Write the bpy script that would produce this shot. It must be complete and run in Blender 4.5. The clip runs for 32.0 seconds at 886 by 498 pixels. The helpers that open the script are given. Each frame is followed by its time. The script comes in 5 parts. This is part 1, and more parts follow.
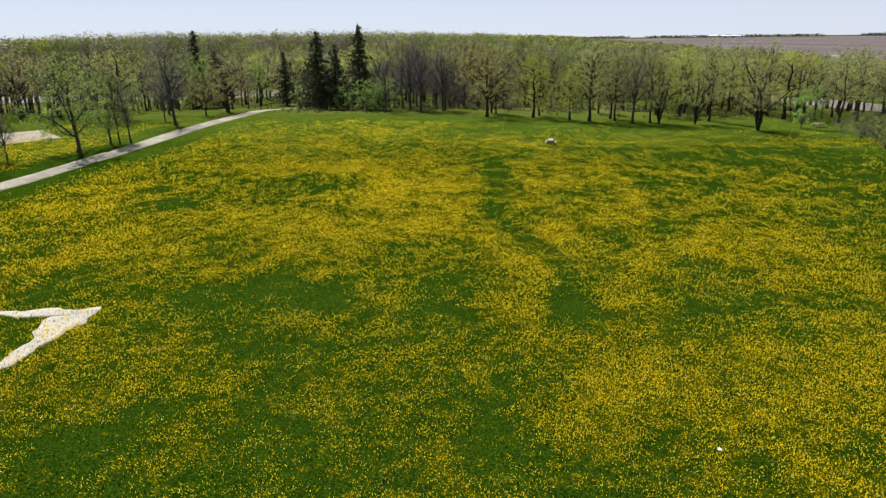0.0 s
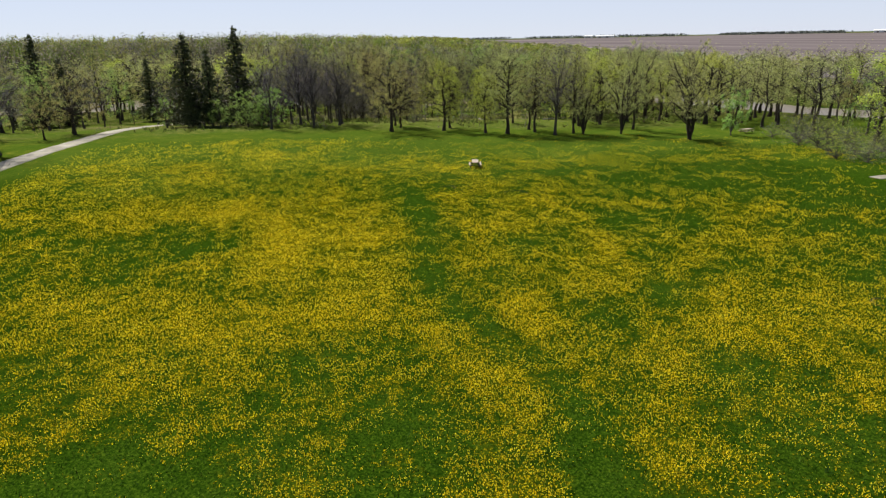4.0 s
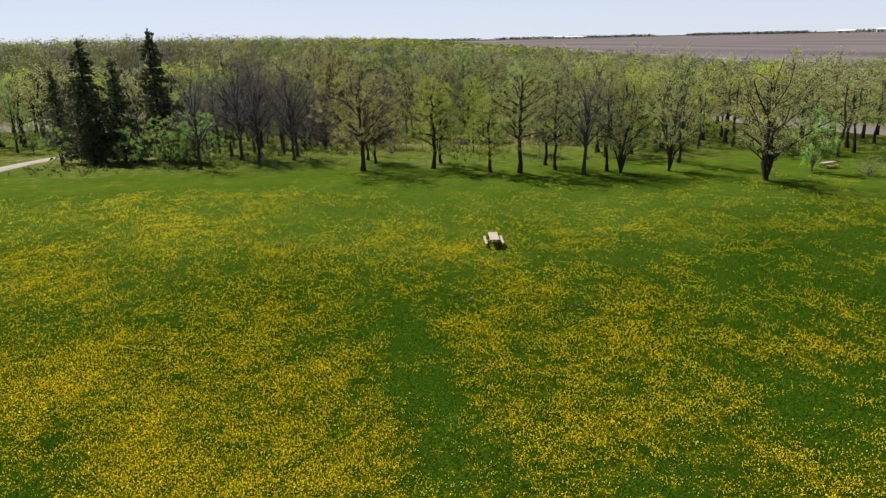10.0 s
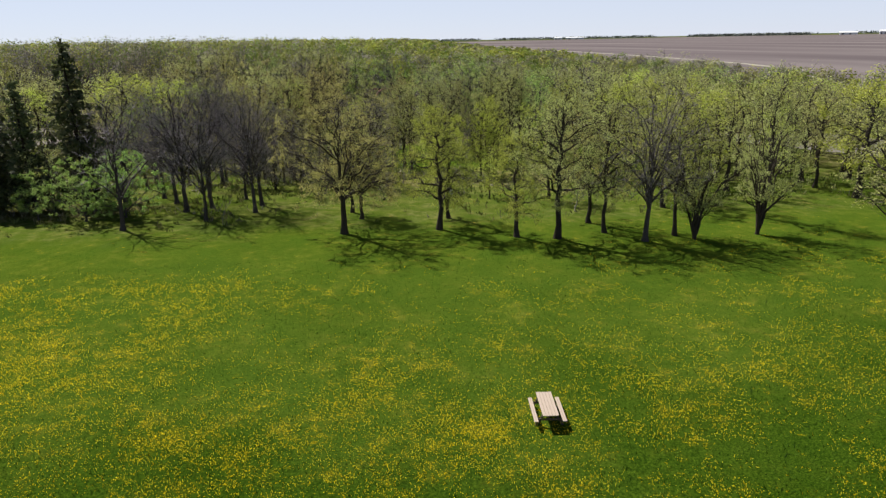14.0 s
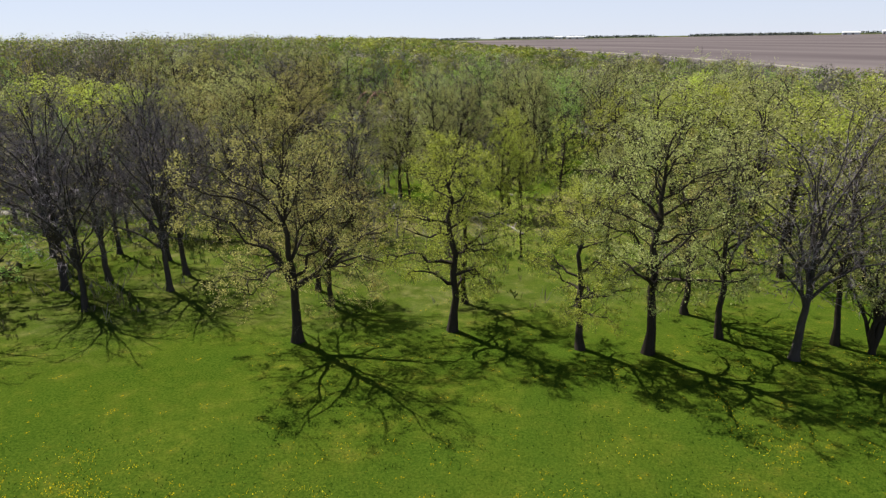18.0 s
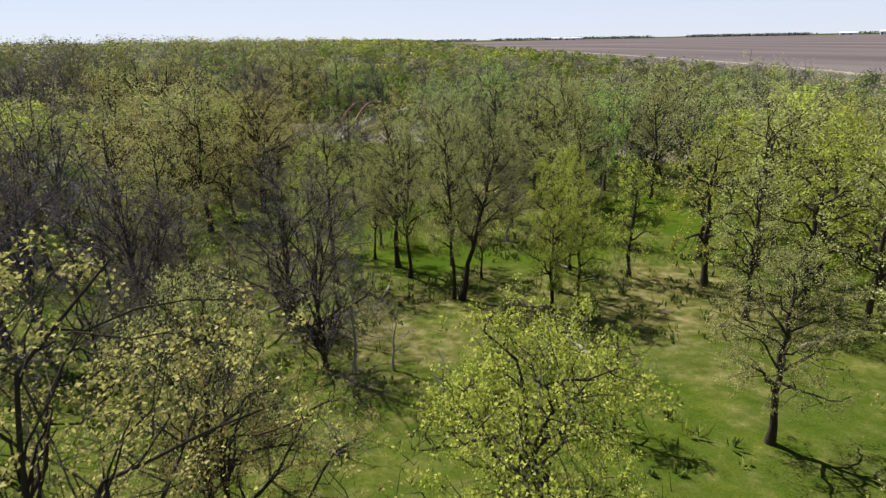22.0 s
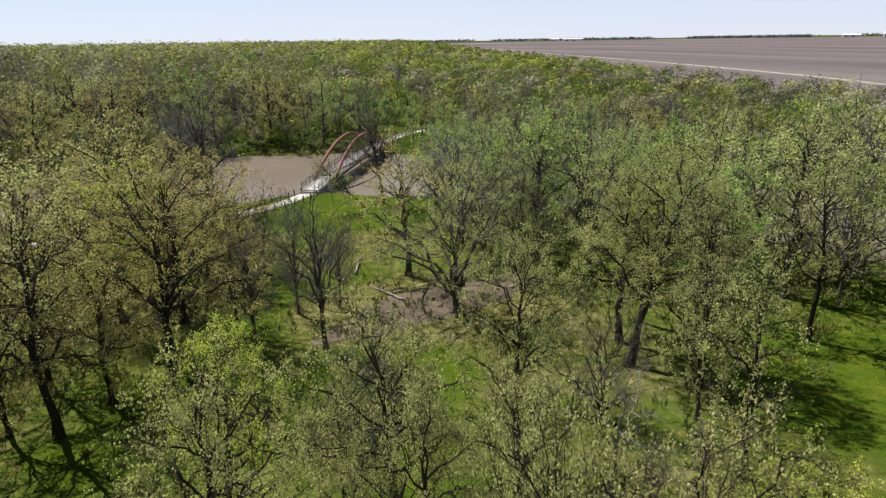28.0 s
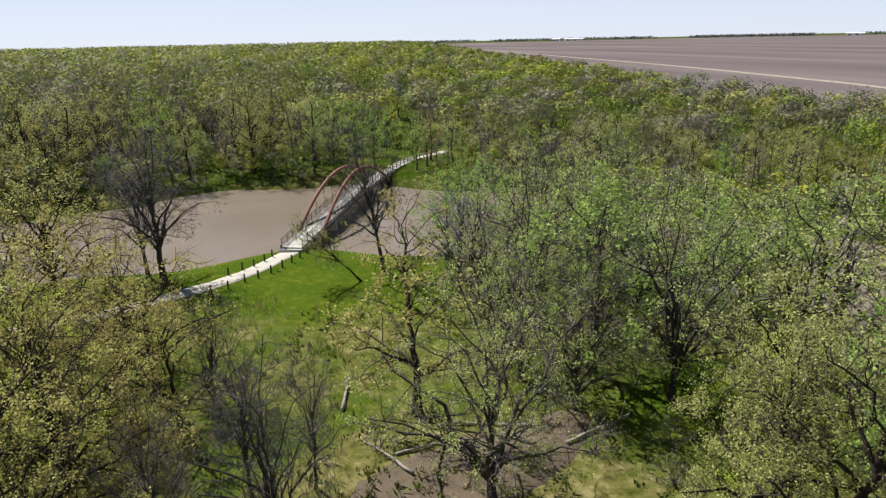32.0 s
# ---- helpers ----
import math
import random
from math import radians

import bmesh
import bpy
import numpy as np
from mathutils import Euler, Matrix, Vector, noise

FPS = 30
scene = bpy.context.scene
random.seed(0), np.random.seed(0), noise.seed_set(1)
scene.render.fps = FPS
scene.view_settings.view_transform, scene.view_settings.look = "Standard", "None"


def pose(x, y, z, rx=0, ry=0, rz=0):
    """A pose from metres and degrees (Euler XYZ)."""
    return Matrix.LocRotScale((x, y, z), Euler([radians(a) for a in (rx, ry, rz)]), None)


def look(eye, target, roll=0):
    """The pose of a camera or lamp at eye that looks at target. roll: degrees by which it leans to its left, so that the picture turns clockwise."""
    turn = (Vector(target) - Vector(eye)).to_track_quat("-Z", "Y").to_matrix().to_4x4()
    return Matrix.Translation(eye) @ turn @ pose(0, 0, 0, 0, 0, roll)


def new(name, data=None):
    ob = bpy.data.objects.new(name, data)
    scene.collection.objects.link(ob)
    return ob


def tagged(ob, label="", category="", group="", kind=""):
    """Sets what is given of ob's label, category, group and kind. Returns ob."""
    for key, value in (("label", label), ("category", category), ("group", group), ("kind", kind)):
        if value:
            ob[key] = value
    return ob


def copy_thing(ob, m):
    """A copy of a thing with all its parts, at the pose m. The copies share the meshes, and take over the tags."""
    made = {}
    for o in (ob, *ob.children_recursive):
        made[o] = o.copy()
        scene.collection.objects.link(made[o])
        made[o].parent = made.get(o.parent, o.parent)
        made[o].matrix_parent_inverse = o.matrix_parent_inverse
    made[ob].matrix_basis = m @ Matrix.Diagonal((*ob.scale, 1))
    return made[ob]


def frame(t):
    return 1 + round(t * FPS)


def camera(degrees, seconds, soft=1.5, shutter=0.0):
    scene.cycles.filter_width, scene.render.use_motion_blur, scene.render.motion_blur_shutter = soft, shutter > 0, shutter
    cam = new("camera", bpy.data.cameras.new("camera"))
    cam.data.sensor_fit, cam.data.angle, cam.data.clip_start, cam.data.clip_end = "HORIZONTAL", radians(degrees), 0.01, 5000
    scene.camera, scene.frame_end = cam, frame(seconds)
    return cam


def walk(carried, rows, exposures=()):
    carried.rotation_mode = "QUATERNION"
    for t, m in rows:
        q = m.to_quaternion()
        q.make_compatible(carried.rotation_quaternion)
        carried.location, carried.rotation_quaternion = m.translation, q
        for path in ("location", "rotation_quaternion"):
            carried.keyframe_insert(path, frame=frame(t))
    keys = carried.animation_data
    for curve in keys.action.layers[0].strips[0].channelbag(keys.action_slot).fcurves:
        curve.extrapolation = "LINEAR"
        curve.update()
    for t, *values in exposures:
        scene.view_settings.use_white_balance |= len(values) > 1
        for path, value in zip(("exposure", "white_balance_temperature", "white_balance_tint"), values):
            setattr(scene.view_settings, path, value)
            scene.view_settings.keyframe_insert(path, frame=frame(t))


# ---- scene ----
cam = camera(66.6, 32.0, soft=1.35, shutter=0.15)
PATH = [
    (0, (0.000, 0.000, 16.200), (-0.003, 9.542, 13.210), -0.73),
    (0.5, (-0.384, 2.250, 16.097), (-0.197, 11.789, 13.107), -0.80),
    (1, (-0.684, 4.509, 15.956), (-0.308, 14.043, 12.966), -0.86),
    (1.5, (-0.891, 6.806, 15.872), (-0.329, 16.331, 12.882), -0.91),
    (2, (-1.041, 9.159, 15.919), (-0.295, 18.671, 12.929), -0.94),
    (2.5, (-1.153, 11.559, 16.050), (-0.218, 21.054, 13.060), -0.98),
    (3, (-1.247, 13.997, 16.200), (-0.115, 23.470, 13.210), -1.05),
    (3.5, (-1.359, 16.453, 16.331), (-0.027, 25.900, 13.341), -1.14),
    (4, (-1.500, 18.891, 16.388), (0.032, 28.307, 13.398), -1.18),
    (4.5, (-1.650, 21.300, 16.350), (0.082, 30.684, 13.360), -1.15),
    (6.5, (-1.200, 31.350, 15.900), (0.723, 40.697, 12.910), -1.26),
    (7, (-0.900, 34.050, 15.966), (1.024, 43.397, 12.977), -1.26),
    (7.5, (-0.591, 36.759, 16.106), (1.337, 46.107, 13.122), -1.27),
    (8, (-0.253, 39.506, 16.303), (1.680, 48.855, 13.325), -1.29),
    (8.5, (0.113, 42.309, 16.491), (2.048, 51.659, 13.517), -1.33),
    (9, (0.497, 45.150, 16.659), (2.433, 54.499, 13.685), -1.35),
    (9.5, (0.919, 48.009, 16.856), (2.858, 57.357, 13.878), -1.35),
    (10, (1.397, 50.906, 17.119), (3.339, 60.251, 14.134), -1.33),
    (10.5, (1.913, 53.859, 17.447), (3.854, 63.203, 14.458), -1.29),
    (11, (2.438, 56.850, 17.803), (4.377, 66.194, 14.813), -1.27),
    (11.5, (2.963, 59.850, 18.141), (4.902, 69.194, 15.151), -1.25),
    (12, (3.497, 62.859, 18.441), (5.438, 72.203, 15.451), -1.22),
    (12.5, (4.050, 65.906, 18.675), (5.994, 75.249, 15.685), -1.15),
    (13, (4.603, 69.009, 18.778), (6.551, 78.351, 15.789), -1.09),
    (13.5, (5.138, 72.150, 18.731), (7.090, 81.492, 15.746), -1.09),
    (14, (5.653, 75.300, 18.600), (7.610, 84.641, 15.615), -1.12),
    (14.5, (6.150, 78.450, 18.450), (8.110, 87.789, 15.460), -1.15),
    (16.5, (8.550, 91.350, 18.000), (10.514, 100.683, 14.993), -1.05),
    (17, (9.056, 94.547, 17.906), (11.021, 103.880, 14.900), -1.04),
    (17.5, (9.600, 97.763, 17.850), (11.567, 107.097, 14.848), -1.02),
    (18, (10.144, 100.997, 17.803), (12.117, 110.331, 14.808), -0.98),
    (18.5, (10.641, 104.250, 17.738), (12.622, 113.584, 14.746), -0.98),
    (19, (11.100, 107.494, 17.663), (13.088, 116.827, 14.673), -1.02),
    (19.5, (11.559, 110.700, 17.597), (13.553, 120.032, 14.607), -1.05),
    (20, (12.047, 113.906, 17.569), (14.047, 123.237, 14.580), -1.09),
    (20.5, (12.553, 117.150, 17.597), (14.559, 126.481, 14.612), -1.15),
    (21, (13.050, 120.403, 17.672), (15.062, 129.735, 14.694), -1.21),
    (21.5, (13.556, 123.647, 17.803), (15.575, 132.978, 14.828), -1.21),
    (22, (14.100, 126.881, 18.019), (16.126, 136.210, 15.042), -1.15),
    (22.5, (14.653, 130.050, 18.300), (16.685, 139.377, 15.321), -1.05),
    (23, (15.188, 133.125, 18.600), (17.224, 142.451, 15.622), -0.95),
    (23.5, (15.703, 136.162, 18.891), (17.743, 145.488, 15.911), -0.88),
    (24, (16.200, 139.191, 19.153), (18.242, 148.514, 16.168), -0.85),
    (24.5, (16.688, 142.191, 19.388), (18.733, 151.512, 16.399), -0.85),
    (25, (17.147, 145.144, 19.603), (19.197, 154.463, 16.613), -0.88),
    (25.5, (17.550, 148.050, 19.800), (19.602, 157.369, 16.810), -0.94),
    (27.5, (19.314, 159.516, 20.682), (21.373, 168.836, 17.700), -0.88),
    (28, (19.744, 162.356, 21.095), (21.802, 171.677, 18.114), -0.92),
    (28.5, (20.175, 165.177, 21.492), (22.230, 174.498, 18.510), -0.96),
    (29, (20.605, 167.978, 21.872), (22.659, 177.300, 18.890), -1.00),
    (29.5, (21.036, 170.760, 22.234), (23.087, 180.082, 19.252), -1.04),
    (30, (21.466, 173.522, 22.579), (23.516, 182.845, 19.598), -1.08),
    (30.5, (21.897, 176.265, 22.908), (23.945, 185.588, 19.926), -1.12),
    (31, (22.328, 178.988, 23.220), (24.373, 188.312, 20.238), -1.16),
    (31.5, (22.758, 181.692, 23.514), (24.802, 191.016, 20.533), -1.20),
    (32, (23.189, 184.376, 23.791), (25.230, 193.701, 20.810), -1.24),
]
walk(cam, [(t, look(eye, target, roll)) for t, eye, target, roll in PATH], ((0, 0.61), (14, 0.61), (20, 0.69), (32, 0.70)))

# ---- light ----
SUN_ELEVATION, SUN_AZIMUTH = 52.0, -33.0      # degrees; azimuth from +y towards +x
world = bpy.data.worlds.new("sky")
scene.world = world
world.use_nodes = True
wn = world.node_tree.nodes
sky = wn.new("ShaderNodeTexSky")
sky.sky_type = "NISHITA"
sky.sun_disc = False
sky.sun_elevation = radians(SUN_ELEVATION)
sky.sun_rotation = radians(SUN_AZIMUTH)
sky.air_density, sky.dust_density, sky.ozone_density = 0.8, 0.0, 2.0
sky.altitude = 1000
wn["Background"].inputs["Strength"].default_value = 0.041
haze = wn.new("ShaderNodeMix")                 # thin spring haze over the whole sky
haze.data_type = "RGBA"
height = wn.new("ShaderNodeSeparateXYZ")
world.node_tree.links.new(wn.new("ShaderNodeTexCoord").outputs["Generated"], height.inputs[0])
thin = wn.new("ShaderNodeMapRange")            # the haze thins out overhead
for name, value in (("From Min", 0.10), ("From Max", 0.32), ("To Min", 0.70), ("To Max", 0.02)):
    thin.inputs[name].default_value = value
world.node_tree.links.new(height.outputs["Z"], thin.inputs["Value"])
world.node_tree.links.new(thin.outputs[0], haze.inputs[0])
haze.inputs[7].default_value = (12.9, 13.9, 16.9, 1.0)
world.node_tree.links.new(sky.outputs[0], haze.inputs[6])
world.node_tree.links.new(haze.outputs[2], wn["Background"].inputs["Color"])
sun_data = bpy.data.lights.new("sun", "SUN")
sun_data.energy, sun_data.angle, sun_data.color = 5.0, radians(0.55), (1.0, 0.95, 0.86)
sun = new("sun", sun_data)
_az, _el = radians(SUN_AZIMUTH), radians(SUN_ELEVATION)
SUN_DIR = Vector((math.sin(_az) * math.cos(_el), math.cos(_az) * math.cos(_el), math.sin(_el)))
sun.matrix_world = look(SUN_DIR * 200, (0, 0, 0))


# ---- materials ----
def material(name, rough=0.8, spec=0.3):
    m = bpy.data.materials.new(name)
    m.use_nodes = True
    b = m.node_tree.nodes["Principled BSDF"]
    b.inputs["Roughness"].default_value = rough
    b.inputs["Specular IOR Level"].default_value = spec
    return m, m.node_tree.nodes, m.node_tree.links, b


def noise_tex(n, l, scale, detail=4.0, rough=0.55, coord=None, kind="Fac"):
    t = n.new("ShaderNodeTexNoise")
    t.inputs["Scale"].default_value, t.inputs["Detail"].default_value, t.inputs["Roughness"].default_value = scale, detail, rough
    if coord is not None:
        l.new(coord, t.inputs["Vector"])
    return t.outputs[kind]


def ramp(n, l, fac, stops):
    r = n.new("ShaderNodeValToRGB")
    while len(r.color_ramp.elements) < len(stops):
        r.color_ramp.elements.new(0.5)
    for e, (p, c) in zip(r.color_ramp.elements, stops):
        e.position, e.color = p, (*c, 1.0)
    l.new(fac, r.inputs[0])
    return r.outputs[0]


def mix(n, l, fac, a, b, blend="MIX"):
    x = n.new("ShaderNodeMix")
    x.data_type, x.blend_type = "RGBA", blend
    for sock, v in ((x.inputs[0], fac), (x.inputs[6], a), (x.inputs[7], b)):
        if isinstance(v, (int, float)):
            sock.default_value = v
        elif isinstance(v, tuple):
            sock.default_value = (*v, 1.0)
        else:
            l.new(v, sock)
    return x.outputs[2]


def maths(n, l, op, a, b=0.5, clamp=False):
    x = n.new("ShaderNodeMath")
    x.operation, x.use_clamp = op, clamp
    for sock, v in zip(x.inputs, (a, b)):
        if isinstance(v, (int, float)):
            sock.default_value = v
        else:
            l.new(v, sock)
    return x.outputs[0]


def ramp_value(n, l, v, lo, hi):
    x = n.new("ShaderNodeMapRange")
    x.inputs["From Min"].default_value, x.inputs["From Max"].default_value = lo, hi
    l.new(v, x.inputs["Value"])
    return x.outputs[0]


def bump(n, l, b, height, strength=0.4, distance=0.05):
    x = n.new("ShaderNodeBump")
    x.inputs["Strength"].default_value, x.inputs["Distance"].default_value = strength, distance
    l.new(height, x.inputs["Height"])
    l.new(x.outputs[0], b.inputs["Normal"])


def world_coord(n):
    return n.new("ShaderNodeNewGeometry").outputs["Position"]


def ground_material():
    m, n, l, b = material("meadow_ground", 0.95, 0.0)
    pos = world_coord(n)
    at = n.new("ShaderNodeAttribute")
    at.attribute_name = "cover"
    sp = n.new("ShaderNodeSeparateColor")
    l.new(at.outputs["Color"], sp.inputs[0])
    broad = noise_tex(n, l, 0.09, 4, 0.55, pos)
    mid = noise_tex(n, l, 0.9, 5, 0.6, pos)
    fine = noise_tex(n, l, 9.0, 5, 0.75, pos)
    # the darkest stops of the turf ramps paint shade between the blades
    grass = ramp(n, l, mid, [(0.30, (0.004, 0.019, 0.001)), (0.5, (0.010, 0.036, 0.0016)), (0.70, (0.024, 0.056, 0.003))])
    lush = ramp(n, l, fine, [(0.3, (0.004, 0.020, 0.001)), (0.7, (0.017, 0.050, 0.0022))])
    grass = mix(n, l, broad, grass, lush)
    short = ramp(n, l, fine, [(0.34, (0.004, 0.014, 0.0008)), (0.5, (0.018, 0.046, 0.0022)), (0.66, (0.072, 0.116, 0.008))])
    wide = noise_tex(n, l, 0.22, 4, 0.6, pos)
    mown = ramp(n, l, mid, [(0.28, (0.037, 0.077, 0.007)), (0.52, (0.086, 0.122, 0.012)), (0.75, (0.175, 0.172, 0.028))])
    mown = mix(n, l, ramp_value(n, l, wide, 0.38, 0.62), mown, (0.048, 0.093, 0.009))
    # fine near-black flecks: blade-gap shade put into the colour
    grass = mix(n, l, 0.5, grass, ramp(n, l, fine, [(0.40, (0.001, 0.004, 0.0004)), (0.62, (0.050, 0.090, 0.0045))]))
    grass = mix(n, l, maths(n, l, "MULTIPLY", maths(n, l, "SUBTRACT", 1.0, ramp_value(n, l, sp.outputs[0], 0.05, 0.5)), 0.8), grass, short)   # shorter, brighter turf where few flowers stand; elsewhere self-shade of taller grass is painted
    grass = mix(n, l, at.outputs["Alpha"], grass, mix(n, l, 0.42, mown, ramp(n, l, fine, [(0.38, (0.012, 0.034, 0.003)), (0.62, (0.112, 0.15, 0.018))])))
    # flowers as small spots between the standing ones
    cell = n.new("ShaderNodeTexVoronoi")
    cell.inputs["Scale"].default_value = 12.0
    l.new(pos, cell.inputs["Vector"])
    luck = n.new("ShaderNodeSeparateColor")
    l.new(cell.outputs["Color"], luck.inputs[0])
    clump = maths(n, l, "ADD", maths(n, l, "MULTIPLY", noise_tex(n, l, 0.9, 3, 0.6, pos), 1.1), maths(n, l, "MULTIPLY", noise_tex(n, l, 3.0, 3, 0.6, pos), 0.9))
    thick = ramp_value(n, l, maths(n, l, "ADD", clump, maths(n, l, "MULTIPLY", sp.outputs[0], 0.55)), 1.15, 1.60)
    spot = maths(n, l, "MULTIPLY", maths(n, l, "LESS_THAN", cell.outputs["Distance"], 0.36), maths(n, l, "LESS_THAN", luck.outputs[0], thick))
    veil = maths(n, l, "MULTIPLY", maths(n, l, "MULTIPLY", thick, ramp_value(n, l, fine, 0.35, 0.65)), 0.13)
    f = maths(n, l, "MAXIMUM", maths(n, l, "MULTIPLY", spot, 0.6), veil)
    col = mix(n, l, f, grass, (0.55, 0.37, 0.003))
    # dry grass, leaf litter and mud
    dry = ramp(n, l, mid, [(0.3, (0.055, 0.062, 0.014)), (0.5, (0.13, 0.125, 0.042)), (0.72, (0.27, 0.235, 0.12))])
    patch = maths(n, l, "MULTIPLY", sp.outputs[1], maths(n, l, "MULTIPLY_ADD", ramp_value(n, l, noise_tex(n, l, 0.55, 6, 0.7, pos), 0.36, 0.62), 1.3), True)
    col = mix(n, l, patch, col, dry)
    # ploughed soil, its colour paled and turned bluish for aerial haze
    wave = n.new("ShaderNodeTexNoise")
    st = n.new("ShaderNodeMapping")
    st.inputs["Rotation"].default_value = (0, 0, radians(-11))
    st.inputs["Scale"].default_value = (0.012, 0.0012, 0.01)
    l.new(pos, st.inputs["Vector"])
    l.new(st.outputs[0], wave.inputs["Vector"])
    wave.inputs["Scale"].default_value, wave.inputs["Detail"].default_value = 1.0, 6.0
    soil = ramp(n, l, wave.outputs["Fac"], [(0.3, (0.10, 0.084, 0.090)), (0.5, (0.14, 0.12, 0.125)), (0.7, (0.195, 0.17, 0.17))])
    col = mix(n, l, sp.outputs[2], col, soil)
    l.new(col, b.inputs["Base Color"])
    bump(n, l, b, maths(n, l, "ADD", fine, mid), 0.55, 0.12)
    return m


def gravel_material(name, dark, light):
    m, n, l, b = material(name, 0.92, 0.2)
    pos = world_coord(n)
    a, c = noise_tex(n, l, 0.35, 5, 0.65, pos), noise_tex(n, l, 9.0, 4, 0.7, pos)
    col = mix(n, l, 0.4, ramp(n, l, a, [(0.3, dark), (0.7, light)]), ramp(n, l, c, [(0.3, dark), (0.7, light)]))
    l.new(col, b.inputs["Base Color"])
    bump(n, l, b, c, 0.4, 0.03)
    return m


def bark_material(name, dark, light):
    m, n, l, b = material(name, 0.95, 0.05)
    oc = n.new("ShaderNodeTexCoord").outputs["Object"]
    mp = n.new("ShaderNodeMapping")
    mp.inputs["Scale"].default_value = (9, 9, 1.6)
    l.new(oc, mp.inputs["Vector"])
    a = noise_tex(n, l, 1.0, 5, 0.65, mp.outputs[0])
    rnd = n.new("ShaderNodeObjectInfo").outputs["Random"]
    col = mix(n, l, a, dark, light)
    col = mix(n, l, maths(n, l, "MULTIPLY", rnd, 0.35), col, tuple(v * 0.55 for v in dark))
    l.new(col, b.inputs["Base Color"])
    bump(n, l, b, a, 0.8, 0.05)
    return m


def leaf_material(name, stops, through_share=0.34):
    m, n, l, b = material(name, 0.65, 0.15)
    isl = n.new("ShaderNodeNewGeometry").outputs["Random Per Island"]
    rnd = n.new("ShaderNodeObjectInfo").outputs["Random"]
    col = ramp(n, l, isl, stops)
    hs = n.new("ShaderNodeHueSaturation")
    l.new(maths(n, l, "MULTIPLY_ADD", rnd, 0.025), hs.inputs["Hue"])
    hs.inputs["Hue"].links[0].from_node.inputs[2].default_value = 0.492
    l.new(maths(n, l, "MULTIPLY_ADD", rnd, 0.45), hs.inputs["Value"])
    hs.inputs["Value"].links[0].from_node.inputs[2].default_value = 1.0
    l.new(col, hs.inputs["Color"])
    l.new(hs.outputs[0], b.inputs["Base Color"])
    tr = n.new("ShaderNodeBsdfTranslucent")
    l.new(mix(n, l, 1.0, hs.outputs[0], (1.25, 1.26, 1.2), "MULTIPLY"), tr.inputs["Color"])   # young leaves let much light through
    ms = n.new("ShaderNodeMixShader")
    ms.inputs[0].default_value = through_share
    l.new(b.outputs[0], ms.inputs[1])
    l.new(tr.outputs[0], ms.inputs[2])
    l.new(ms.outputs[0], n["Material Output"].inputs["Surface"])
    return m


def far_leaf_material():
    """Woods seen from afar: each tree has its own tint."""
    m, n, l, b = material("woodland", 0.7, 0.15)
    at = n.new("ShaderNodeAttribute")
    at.attribute_name = "tint"
    isl = n.new("ShaderNodeNewGeometry").outputs["Random Per Island"]
    col = mix(n, l, maths(n, l, "MULTIPLY", isl, 0.15), at.outputs["Color"], (0.16, 0.17, 0.06))
    l.new(col, b.inputs["Base Color"])
    tr = n.new("ShaderNodeBsdfTranslucent")
    l.new(col, tr.inputs["Color"])
    ms = n.new("ShaderNodeMixShader")
    ms.inputs[0].default_value = 0.22
    l.new(b.outputs[0], ms.inputs[1])
    l.new(tr.outputs[0], ms.inputs[2])
    l.new(ms.outputs[0], n["Material Output"].inputs["Surface"])
    return m


def plain_material(name, dark, light, scale=6.0, rough=0.7, metal=0.0, stretch=(1, 1, 1)):
    m, n, l, b = material(name, rough, 0.35)
    oc = n.new("ShaderNodeTexCoord").outputs["Object"]
    mp = n.new("ShaderNodeMapping")
    mp.inputs["Scale"].default_value = stretch
    l.new(oc, mp.inputs["Vector"])
    a = noise_tex(n, l, scale, 5, 0.6, mp.outputs[0])
    l.new(mix(n, l, a, dark, light), b.inputs["Base Color"])
    b.inputs["Metallic"].default_value = metal
    bump(n, l, b, a, 0.25, 0.01)
    return m


def water_material():
    m, n, l, b = material("river_water", 0.28, 0.35)
    pos = world_coord(n)
    a = noise_tex(n, l, 0.06, 4, 0.6, pos)
    l.new(ramp(n, l, a, [(0.3, (0.155, 0.125, 0.10)), (0.7, (0.215, 0.175, 0.145))]), b.inputs["Base Color"])
    bump(n, l, b, noise_tex(n, l, 1.3, 4, 0.6, pos), 0.12, 0.05)
    return m


GROUND = ground_material()
GRAVEL = gravel_material("pale_gravel", (0.115, 0.105, 0.075), (0.44, 0.41, 0.35))
MUD = gravel_material("brown_mud", (0.055, 0.042, 0.028), (0.165, 0.132, 0.095))
DARK_SOIL = gravel_material("dark_soil", (0.012, 0.010, 0.006), (0.05, 0.045, 0.02))
LIMESTONE = gravel_material("white_crushed_stone", (0.33, 0.31, 0.27), (0.56, 0.54, 0.50))
BARK = bark_material("oak_bark", (0.024, 0.019, 0.016), (0.085, 0.071, 0.060))
BARK_GREY = bark_material("grey_bark", (0.040, 0.034, 0.033), (0.135, 0.118, 0.114))
BRANCH = bark_material("oak_branches", (0.026, 0.021, 0.017), (0.095, 0.080, 0.066))
BRANCH_GREY = bark_material("grey_branches", (0.048, 0.042, 0.043), (0.155, 0.135, 0.135))
TWIG = plain_material("brown_twigs", (0.065, 0.055, 0.042), (0.15, 0.128, 0.10), 6.0, 0.95)
TWIG_GREY = plain_material("grey_twigs", (0.17, 0.15, 0.165), (0.36, 0.32, 0.355), 6.0, 0.95)
LEAF_TAN = leaf_material("budding_oak_leaves", [(0.0, (0.242, 0.213, 0.0748)), (0.5, (0.327, 0.288, 0.102)), (1.0, (0.414, 0.364, 0.137))])
